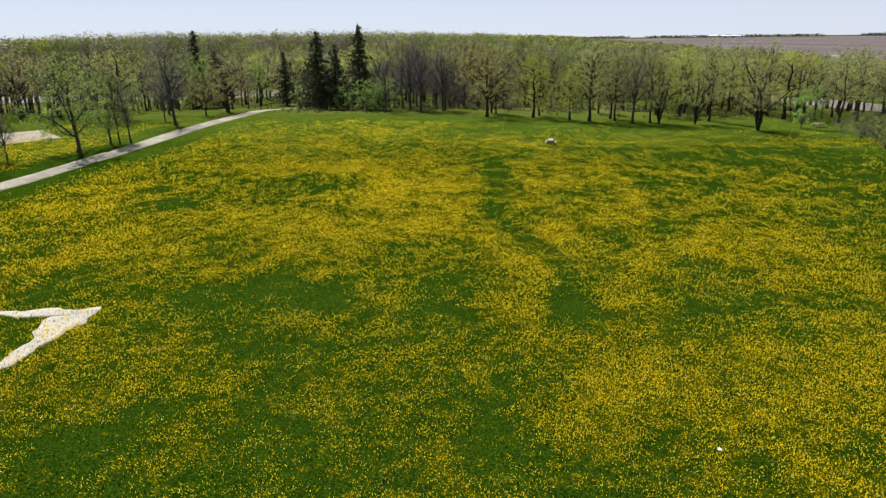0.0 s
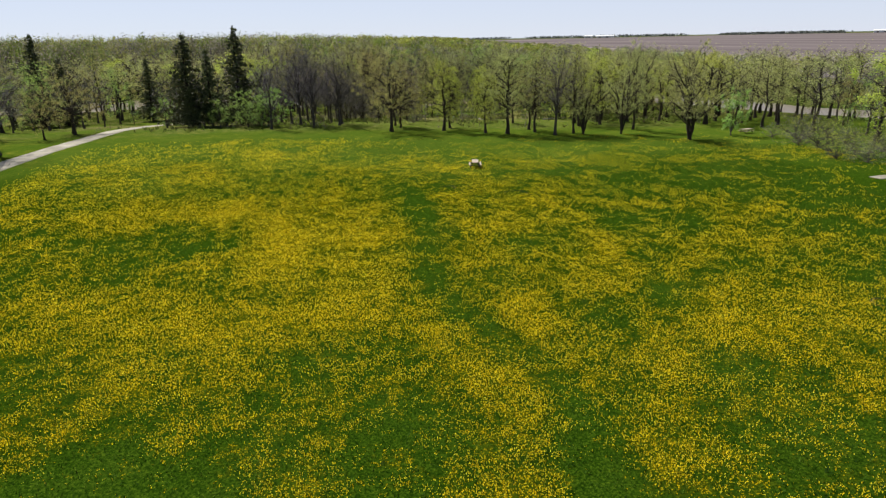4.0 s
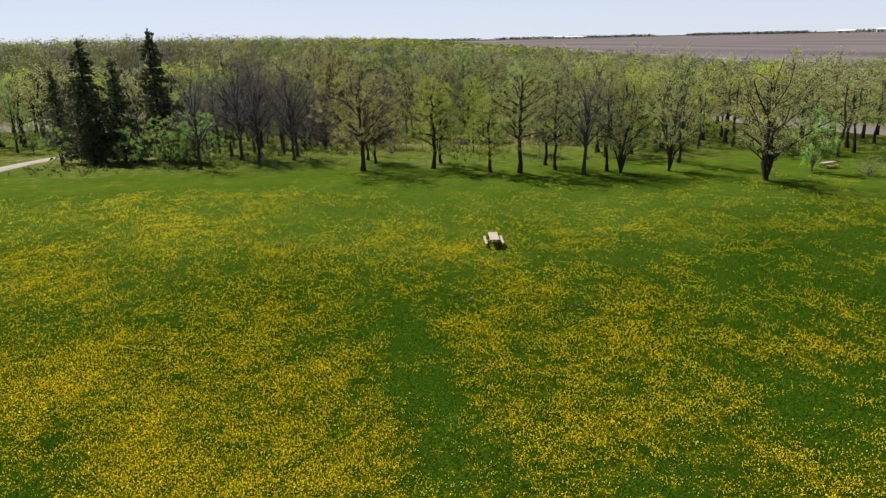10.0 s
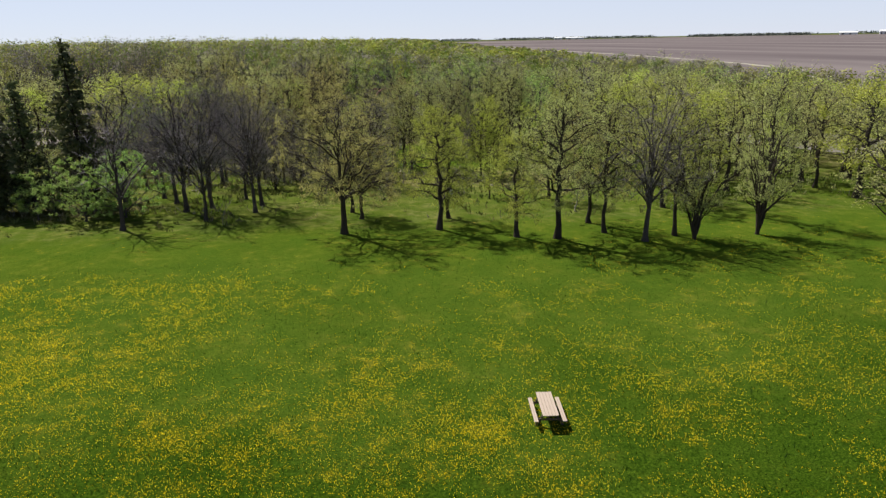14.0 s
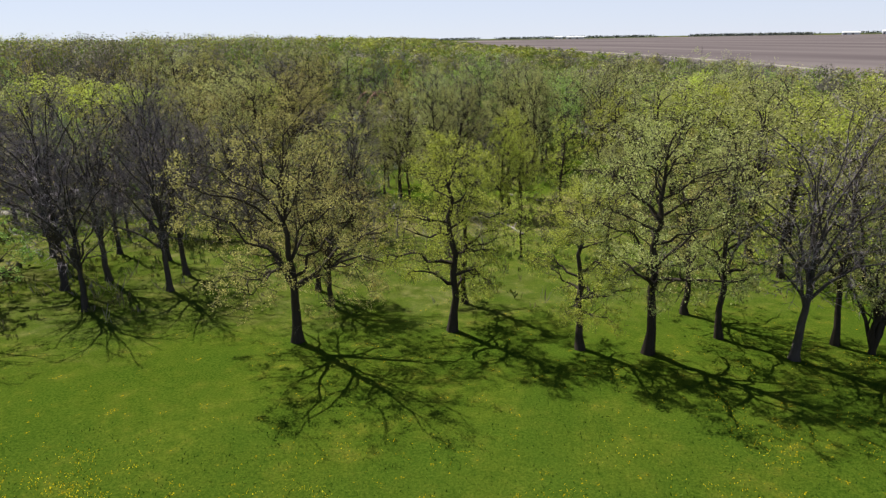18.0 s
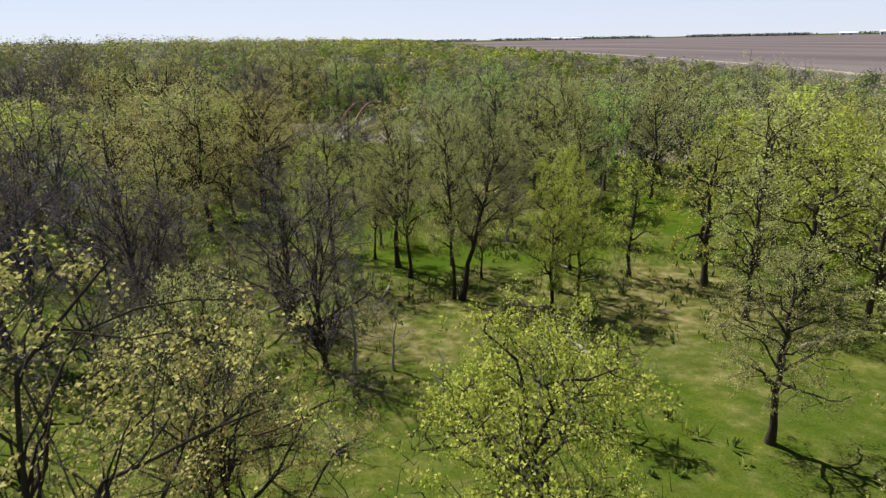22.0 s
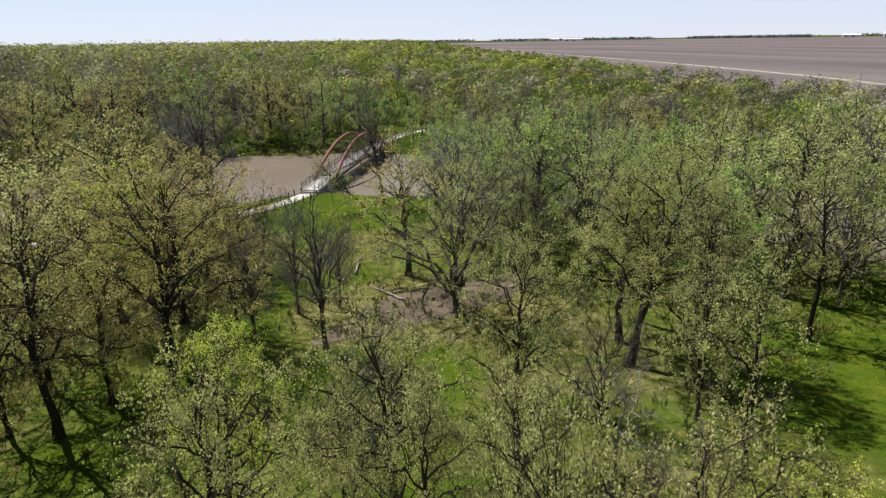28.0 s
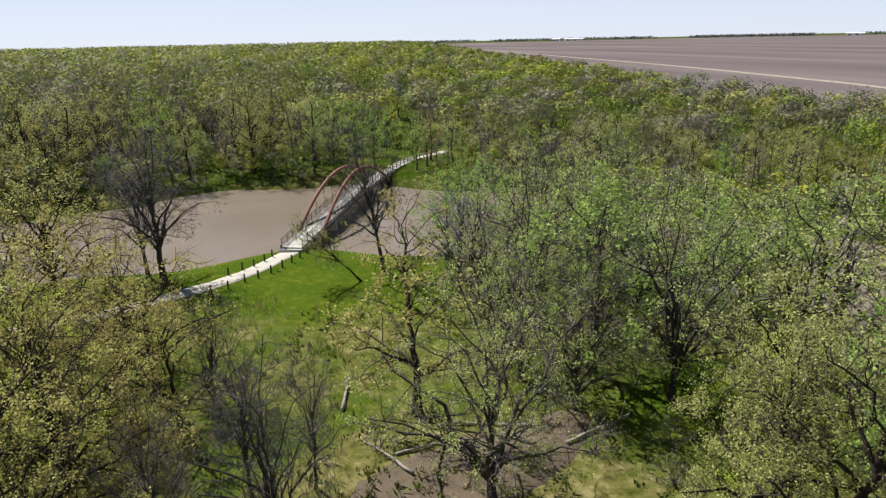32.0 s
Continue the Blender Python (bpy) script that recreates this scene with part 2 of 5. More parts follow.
LEAF_YELLOW = leaf_material("young_oak_leaves", [(0.0, (0.257, 0.292, 0.0426)), (0.5, (0.359, 0.398, 0.0673)), (1.0, (0.471, 0.499, 0.112))])
LEAF_OLIVE = leaf_material("thin_olive_leaves", [(0.0, (0.245, 0.254, 0.0907)), (0.5, (0.327, 0.336, 0.123)), (1.0, (0.419, 0.419, 0.171))])
LEAF_GREEN = leaf_material("fresh_green_leaves", [(0.0, (0.143, 0.215, 0.052)), (0.5, (0.234, 0.332, 0.0845)), (1.0, (0.364, 0.468, 0.13))])
LEAF_WILLOW = leaf_material("willow_leaves", [(0.0, (0.256, 0.287, 0.0915)), (0.5, (0.354, 0.39, 0.128)), (1.0, (0.464, 0.494, 0.195))])
NEEDLE = leaf_material("spruce_needles", [(0.0, (0.035, 0.045, 0.02)), (0.6, (0.075, 0.088, 0.038)), (1.0, (0.12, 0.12, 0.055))], 0.15)
WOODLAND = far_leaf_material()
WATER = water_material()
WOOD = plain_material("weathered_pine", (0.30, 0.235, 0.19), (0.47, 0.385, 0.32), 5.0, 0.75, 0.0, (1, 9, 9))
# table frame timber, its colour darkened for the shade under the top
SHADED_FRAME = plain_material("shaded_brown_timber", (0.05, 0.038, 0.03), (0.12, 0.09, 0.07), 5.0, 0.8, 0.0, (1, 9, 9))
STEEL = plain_material("dark_steel", (0.05, 0.05, 0.055), (0.12, 0.115, 0.115), 4.0, 0.55, 0.4)
WEATHERING = plain_material("red_weathering_steel", (0.15, 0.062, 0.045), (0.27, 0.125, 0.095), 1.5, 0.8)
CONCRETE = plain_material("grey_concrete", (0.33, 0.32, 0.30), (0.50, 0.49, 0.46), 2.0, 0.9)
DECKING = plain_material("grey_deck_planks", (0.17, 0.16, 0.155), (0.30, 0.285, 0.275), 4.0, 0.8)
POST = plain_material("dark_wood_post", (0.03, 0.024, 0.02), (0.085, 0.07, 0.055), 8.0, 0.85)
DEADWOOD = plain_material("grey_driftwood", (0.20, 0.18, 0.16), (0.36, 0.33, 0.30), 3.0, 0.9)
WHITE_METAL = plain_material("white_sheet_metal", (0.72, 0.73, 0.74), (0.85, 0.86, 0.87), 1.0, 0.5)
BLADES = leaf_material("grass_blades", [(0.0, (0.005, 0.020, 0.001)), (0.6, (0.030, 0.078, 0.005)), (1.0, (0.10, 0.165, 0.015))], 0.4)
DANDELION = leaf_material("dandelion_heads", [(0.0, (0.66, 0.40, 0.004)), (0.5, (0.84, 0.58, 0.008)), (1.0, (0.94, 0.76, 0.05))], 0.42)


# ---- the lie of the land ----
GY = (-400, 0, 66, 130, 150, 180, 202, 268, 340, 450, 6000)
GZ = (-1, -0.7, -0.04, 0.6, 0.35, -1.3, -2, -2.2, -1.5, 0, 0)
WATER_Z = -3.3


def ease(a, b, v):
    t = np.clip((np.asarray(v, float) - a) / (b - a), 0, 1)
    return t * t * (3 - 2 * t)


def river_mid(x):
    """The river's middle line: a bend that comes nearer on both sides."""
    d = np.asarray(x, float) - 20
    cap = np.where(d > 0, 105, 58)
    return 295 - np.where(d > 0, 0.0125, 0.0085) * np.minimum(np.abs(d), cap) ** 2 - np.where(d > 0, 1.2, 0.2) * np.maximum(np.abs(d) - cap, 0)


def river_half(x):
    return 22.5 + 2.5 * np.sin(np.asarray(x, float) * 0.07) + 1.5 * np.sin(np.asarray(x, float) * 0.23) - 3.0 * np.exp(-((np.asarray(x, float) - 24) / 9) ** 2)


def river_gap(x, y):
    """Metres from the bank, negative in the water."""
    x, y = np.asarray(x, float), np.asarray(y, float)
    east, cap = x > 20, np.where(x > 20, 105, 58)
    d = np.abs(x - 20)
    slope = np.where(d < cap, 2 * np.where(east, 0.0125, 0.0085) * d, np.where(east, 1.2, 0.2))
    return np.abs(y - river_mid(x)) / np.sqrt(1 + slope ** 2) - river_half(x) / (1 + 0.25 * slope)


LATTICE = np.random.default_rng(77).uniform(-1, 1, (64, 64))


def wobble(x, y, s, seed=0.0):
    """Smooth repeatable unevenness between about -1 and 1, feature size s metres."""
    x, y = np.asarray(x, float), np.asarray(y, float)
    v = 0
    for k, (turn, share) in enumerate(((0.4, 0.85), (1.9, 0.45))):
        c, d, f = math.cos(turn + seed), math.sin(turn + seed), (1.0, 2.1)[k] / s
        a, b = (x * c - y * d) * f + 17.3 * seed + 5 * k, (x * d + y * c) * f - 9.1 * seed
        i, j = np.floor(a).astype(int), np.floor(b).astype(int)
        p, q = a - i, b - j
        p, q = p * p * (3 - 2 * p), q * q * (3 - 2 * q)
        g = LATTICE[i % 64, j % 64] * (1 - p) * (1 - q) + LATTICE[(i + 1) % 64, j % 64] * p * (1 - q)
        g = g + LATTICE[i % 64, (j + 1) % 64] * (1 - p) * q + LATTICE[(i + 1) % 64, (j + 1) % 64] * p * q
        v = v + share * g
    return v


def land(x, y):
    """Height of the ground."""
    x, y = np.asarray(x, float), np.asarray(y, float)
    z = np.interp(y, GY, GZ)
    z = z - 0.03 * (np.clip(x, -12, 75) - 20) * ease(70, 130, y) * (1 - ease(150, 195, y))
    near = (1 - ease(500, 900, np.abs(y))) * (1 - ease(200, 400, np.abs(x)))
    z = z + 0.05 * wobble(x, y, 7.0) * near
    g = river_gap(x, y)
    z = np.where((y > 130) | (np.abs(x) > 100), np.minimum(z, -4.6 + (z + 4.6) * ease(-7, 6, g)), z)
    return z


def land_z(x, y):
    return float(land(x, y))


LANE = [(-102, -10), (-76, 34), (-60, 62), (-52, 76.5), (-46.5, 104.5), (-42, 133), (-39.2, 158), (-38, 178), (-33, 186), (-24, 190)]
FOOTPATH = [(-40, 246), (-11, 249.6), (-2, 251.5), (6, 255), (11.2, 258.2), (15.7, 261.2), (18.7, 264.8), (22.0, 270.6)]
STRIP = [(7.3, 90.1), (6.5, 82), (5.7, 75), (5.1, 60.8), (7.0, 55.3), (8.7, 49.2), (8.3, 42.2), (7.7, 37.6)]
LAWN_SPOTS = [(-15.5, 75.4, 6, 4), (-28, 67.5, 3.8, 3.4), (-34.6, 53.8, 3.6, 5), (-14.3, 42.5, 5.6, 3), (0.2, 42.5, 3.4, 5),
              (2.5, 25.3, 1.7, 3), (8.4, 39.8, 2.2, 4), (20, 57.6, 1.8, 2.8), (-8, 41.3, 2.4, 2), (3.6, 114.2, 6, 5.5),
              (12.5, 70.3, 2, 2), (27.5, 74.9, 5, 4), (-12.3, 44.3, 3.2, 1.8)]


YELLOW_SPOTS = [(-13, 85.5, 9, 5), (31, 104.5, 5, 3), (10, 114.5, 1.6, 1.0), (13.8, 103, 3, 2), (9.8, 56, 3, 4), (14.5, 75.5, 4, 2.5), (-5, 76, 5, 6), (16, 93, 3, 3)]


SCRAPES = [(17.9, 88.0, 1.3), (11.3, 92.2, 0.8), (32.3, 53.4, 0.8)]


def along(points, x, y):
    """Least distance from a line of points."""
    best = np.full(np.shape(x), 1e9)
    for (ax, ay), (bx, by) in zip(points, points[1:]):
        ux, uy = bx - ax, by - ay
        t = np.clip(((x - ax) * ux + (y - ay) * uy) / (ux * ux + uy * uy), 0, 1)
        best = np.minimum(best, np.hypot(x - ax - t * ux, y - ay - t * uy))
    return best


def bloom(x, y, fine=True):
    """How thickly the dandelions stand, 0 to 1."""
    x, y = np.asarray(x, float), np.asarray(y, float)
    v = 0.53 + 0.16 * wobble(x, y, 11, 1.0) + 0.30 * wobble(x, y, 3.4, 2.0)
    if fine:
        v = v + 0.42 * wobble(x, y, 1.3, 5.0) + 0.42 * wobble(x, y, 0.5, 8.0)
    v = v - 0.01 + 0.07 * ease(34, 52, y) - 0.06 * ease(60, 76, y) - 0.09 * ease(76, 90, y) + 0.14 * ease(92, 108, y)
    v = v - 0.05 * ease(72, 88, y) * ease(-6, 12, x) - 0.12 * ease(86, 102, y) * (1 - ease(-10, 8, x))
    for cx, cy, r in SCRAPES:
        v = v - 0.35 * (1 - ease(0.5, 1.3, np.hypot(x - cx, y - cy) / r))
    edge = 131 - 9 * ease(4, 18, x) + 4 * wobble(x, y, 15, 3.0)
    v = v - 0.48 * ease(84, 118, y) * (0.22 + 0.78 * ease(-14, 14, x)) - 0.9 * ease(-8, 4, y - edge)
    v = v - 0.32 * ease(12, 46, x + 0.12 * (y - 60)) - 0.3 * ease(45, 62, x)
    v = v - 0.2 * (1 - ease(-16, 3, x)) * (1 - ease(32, 56, y)) - 0.12 * (1 - ease(18, 32, y)) * (1 - 0.5 * ease(0, 10, x))
    for cx, cy, rx, ry in LAWN_SPOTS:
        d = np.hypot((x - cx) / rx, (y - cy) / ry) + 0.25 * wobble(x, y, 2.0, 4.0)
        v = v - 0.37 * (1 - ease(0.4, 1.35, d))
    v = v - 0.44 * (1 - ease(0.2, 1.9, along(STRIP, x, y) + 0.9 * wobble(x, y, 2.5, 6.0)))
    for cx, cy, rx, ry in YELLOW_SPOTS:
        d = np.hypot((x - cx) / rx, (y - cy) / ry) + 0.3 * wobble(x, y, 2.2, 3.0)
        v = v + 0.38 * (1 - ease(0.1, 1.3, d + 0.3 * wobble(x, y, 1.0, 2.0)))
    v = np.where((y > 100) & (x > -30), np.maximum(v, 0.10 + 0.3 * wobble(x, y, 2.0, 1.0) - 0.2 * ease(118, 128, y)), v)
    lane = along(LANE, x, y)
    v = np.where((x < -30) & (lane < 9), v - 0.9 * (1 - ease(3, 9, lane)), v)
    inside = (y > -40) & (y < 131) & (x > -110) & (x < 78)
    return np.where(inside, np.clip(v, 0, 1), 0)


def litter(x, y):
    """Dry grass and leaf litter under the trees, 0 to 1."""
    x, y = np.asarray(x, float), np.asarray(y, float)
    v = 0.34 + 0.34 * wobble(x, y, 11, 7.0) + 0.3 * wobble(x, y, 4, 8.0)
    v = v * (0.42 * ease(133, 146, y) + 0.58 * ease(152, 172, y))
    v = v + 0.5 * ease(159, 166, y) * (1 - ease(173, 183, y)) * ease(10, 20, x) * (1 - ease(44, 52, x))
    v = v + 0.9 * (1 - ease(5, 10, np.hypot((x - 29) / 1.3, y - 218)))
    v = v + 0.7 * (1 - ease(3, 8, np.hypot((x - 57), y - 236)))
    v = v - 0.9 * (1 - ease(8, 15, np.hypot((x - 27) / 1.2, (y - 258)))) - 0.8 * (1 - ease(6, 12, np.hypot(x - 14, y - 268)))
    v = v - 0.8 * (1 - ease(6, 11, np.hypot((x - 56), (y - 195)))) - 0.7 * (1 - ease(3, 7, np.hypot(x - 26, y - 187)))
    v = v - 0.9 * (1 - ease(4, 8, np.hypot(x - 26, y - 206.5)))
    v = np.where(y > river_mid(x), 0.25 + 0.3 * wobble(x, y, 6, 3.0), v)
    v = np.clip(v, 0, 1) * ease(131, 144, y)
    v = np.maximum(v, 0.85 * (1 - ease(4, 7, np.hypot((x + 21) / 1.9, y - 155.5) + wobble(x, y, 3.0, 3.0))))
    return v


def mown(x, y):
    """Short, lighter grass near and under the trees, 0 to 1."""
    x, y = np.asarray(x, float), np.asarray(y, float)
    short = np.clip(ease(86, 124, y + 8 * wobble(x, y, 9, 2.0)) * 0.9 + 0.1 * wobble(x, y, 3, 1.0), 0, 1)
    return np.where(y > river_mid(x), 0.0, short)


def wood_edge(y):
    """Where the woods end and the open field begins."""
    return np.interp(y, (100, 300, 420, 777, 1500, 3000, 6000), (205, 187, 181, 235, 361, 610, 1100))


def plough(x, y):
    x, y = np.asarray(x, float), np.asarray(y, float)
    far = 1 - ease(3850, 3950, y + 0.35 * x)
    return ease(0, 12, x - wood_edge(y)) * (y > 120) * far


# ---- building helpers ----
def mesh_object(name, verts, faces, mat, smooth=False):
    me = bpy.data.meshes.new(name)
    me.from_pydata(verts, [], faces)
    me.materials.append(mat)
    if smooth:
        me.polygons.foreach_set("use_smooth", [True] * len(me.polygons))
    me.update()
    return me


def part(name, bm, mat, parent, label=""):
    me = bpy.data.meshes.new(name)
    bm.to_mesh(me)
    bm.free()
    me.materials.append(mat)
    ob = new(name, me)
    ob.parent = parent
    return tagged(ob, label) if label else ob


def mesh_part(name, me, parent, label=""):
    ob = new(name, me)
    ob.parent = parent
    return tagged(ob, label) if label else ob


def box(bm, sx, sy, sz, m=None, bevel=0.0):
    r = bmesh.ops.create_cube(bm, size=1.0, matrix=(m or Matrix()) @ Matrix.Diagonal((sx, sy, sz, 1)))
    if bevel:
        es = list({e for v in r["verts"] for e in v.link_edges})
        bmesh.ops.bevel(bm, geom=es, offset=bevel, segments=1, affect="EDGES")
    return r


def box_part(name, mat, parent, size, at, turn=(0, 0, 0), bevel=0.0, label=""):
    bm = bmesh.new()
    box(bm, *size, pose(*at, *turn), bevel)
    return part(name, bm, mat, parent, label)


def tube(points, radii, sides):
    """Vertices and faces of a tapering tube along points."""
    pts, vs, fs = np.asarray(points, float), [], []
    d = np.gradient(pts, axis=0)
    d /= np.linalg.norm(d, axis=1)[:, None] + 1e-9
    ref = np.array([0.31, 0.92, 0.24])
    a = np.arange(sides) * 2 * np.pi / sides
    for p, w, r in zip(pts, d, radii):
        u = np.cross(w, ref)
        u /= np.linalg.norm(u) + 1e-9
        v = np.cross(w, u)
        vs.append(p + r * (np.cos(a)[:, None] * u + np.sin(a)[:, None] * v))
    vs = np.concatenate(vs)
    for k in range(len(pts) - 1):
        for i in range(sides):
            j = (i + 1) % sides
            fs.append((k * sides + i, k * sides + j, (k + 1) * sides + j, (k + 1) * sides + i))
    return vs, fs


def ribbon(name, points, width, mat, lift=0.03, step=1.2, ragged=0.25, thick=0.06, grain=2.0):
    """A road or path that lies on the land with a thin raised edge."""
    pts = []
    for (ax, ay), (bx, by) in zip(points, points[1:]):
        k = max(2, int(math.hypot(bx - ax, by - ay) / step))
        pts += [(ax + (bx - ax) * i / k, ay + (by - ay) * i / k) for i in range(k)]
    pts.append(points[-1])
    p = np.array(pts)
    for _ in range(12):
        p[1:-1] = 0.25 * p[:-2] + 0.5 * p[1:-1] + 0.25 * p[2:]
    d = np.gradient(p, axis=0)
    d /= np.linalg.norm(d, axis=1)[:, None]
    nrm = np.stack([-d[:, 1], d[:, 0]], 1)
    across = (-1.0, -0.97, -0.5, 0.0, 0.5, 0.97, 1.0)
    vs, fs = [], []
    for i, (q, nv) in enumerate(zip(p, nrm)):
        for a in across:
            w = (np.interp(i / (len(p) - 1), np.linspace(0, 1, len(width)), width) if isinstance(width, tuple) else width) / 2 + ragged * float(wobble(q[0] * (1 if a > 0 else -1), q[1], grain, 9.0)) * 0.6
            x, y = q + nv * w * a
            vs.append((x, y, land_z(x, y) + (lift if abs(a) < 0.99 else -thick)))
    k = len(across)
    for i in range(len(p) - 1):
        for j in range(k - 1):
            fs.append((i * k + j, i * k + j + 1, (i + 1) * k + j + 1, (i + 1) * k + j))
    return new(name, mesh_object(name, vs, [f[::-1] for f in fs], mat, True))


# ---- ground, river, roads ----
def spread(lo, hi, fine_lo, fine_hi, step, grow=1.22):
    c = list(np.arange(fine_lo, fine_hi + 1e-6, step))
    s, v = step, fine_lo
    while v > lo:
        s *= grow
        v -= s
        c.insert(0, v)
    s, v = step, c[-1]
    while v < hi:
        s *= grow
        v += s
        c.append(v)
    return np.array(c)


gx, gy = spread(-6000, 6000, -75, 112, 1.75), spread(-900, 6000, 0, 345, 1.9)
X, Y = np.meshgrid(gx, gy)
V = np.stack([X, Y, land(X, Y)], -1).reshape(-1, 3)
nx = len(gx)
ii, jj = np.meshgrid(np.arange(len(gy) - 1), np.arange(nx - 1), indexing="ij")
q0 = (ii * nx + jj).ravel()
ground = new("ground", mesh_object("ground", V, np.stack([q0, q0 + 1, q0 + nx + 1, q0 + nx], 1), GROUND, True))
tagged(ground, "grassy land with dandelion meadow, woodland floor and ploughed field", "ground", kind="structure")
cover = ground.data.color_attributes.new("cover", "FLOAT_COLOR", "POINT")
C = np.stack([bloom(V[:, 0], V[:, 1], False), litter(V[:, 0], V[:, 1]), plough(V[:, 0], V[:, 1]), mown(V[:, 0], V[:, 1])], 1)
cover.data.foreach_set("color", C.ravel())

wx = np.concatenate([np.arange(-420, -80, 20.0), np.arange(-80, 125, 2.0), np.arange(125, 330, 20.0)])
wv, wf = [], []
for x in wx:
    for k in (-1.0, -0.3, 0.3, 1.0):
        wv.append((x, float(river_mid(x)) + k * 46 * (1 + 0.01 * abs(x - 20)), WATER_Z))
for i in range(len(wx) - 1):
    for k in range(3):
        wf.append((i * 4 + k, (i + 1) * 4 + k, (i + 1) * 4 + k + 1, i * 4 + k + 1))
water = new("water", mesh_object("water", wv, wf, WATER, True))
tagged(water, "muddy brown river between wooded banks", "river", kind="structure")

tagged(ribbon("road", LANE, 3.6, GRAVEL), "pale gravel lane along the meadow", "road", kind="structure")
tagged(ribbon("pavement", FOOTPATH, 2.5, LIMESTONE, 0.04), "white crushed stone footpath to the bridge", "footpath", kind="structure")
tagged(ribbon("road", [(262, 380), (275, 448), (306, 614), (327, 780), (369, 1166), (420, 1640), (470, 2100)], 4.5, GRAVEL, 0.25, 20, 0.2), "straight pale farm road along a ploughed field", "road", kind="structure")
tagged(ribbon("pavement", [(-112, 99), (-78, 106), (-67, 116.5)], 12.5, GRAVEL, 0.03), "pale gravel parking pad in the grass", "parking", kind="structure")
for cx, cy, r in SCRAPES:
    arc = [(cx + r * math.cos(a * 0.35 + cx), cy + r * 0.9 * math.sin(a * 0.35 + cx)) for a in range(12)]
    tagged(ribbon("mud_patch", arc, (0.03, 0.16, 0.07, 0.2, 0.05, 0.12, 0.03), DARK_SOIL, 0.05, 0.2, 0.16, grain=0.4), "dark bare scrape in the dandelion turf", "mud", kind="structure")
tagged(ribbon("mud_patch", [(20, 212.5), (25, 215.5), (30, 218.5), (36, 220), (42, 224)], (0.6, 4, 7.5, 8, 5, 0.8), MUD, 0.02, 0.8, 1.2), "bare brown mud hollow under the willow", "mud", kind="structure")
tagged(ribbon("pavement", [(60, 86.3), (66, 87.5)], 1.6, GRAVEL, 0.03), "bare gravel patch in the grass", "gravel", kind="structure")
for pts, w in (([(-42, 41), (-28.5, 40.05), (-25.4, 40.0), (-23.8, 39.9), (-22.3, 40.75)], (0.9, 0.8, 0.6, 0.5, 0.55, 0.7, 1.5, 0.3)), ([(-22.3, 40.9), (-23.3, 39.6), (-23.7, 38.2), (-23.5, 37), (-23.5, 35.6), (-23.65, 34.2), (-23.8, 32.5), (-26, 28), (-32, 22)], (0.3, 2.9, 1.2, 1.0, 1.0, 1.1, 1.1, 1.3, 1.4, 1.5))):
    tagged(ribbon("pavement", pts, w, LIMESTONE, 0.03, 0.3, 0.45, grain=0.7), "worn white crushed stone path in the grass", "footpath", kind="structure")


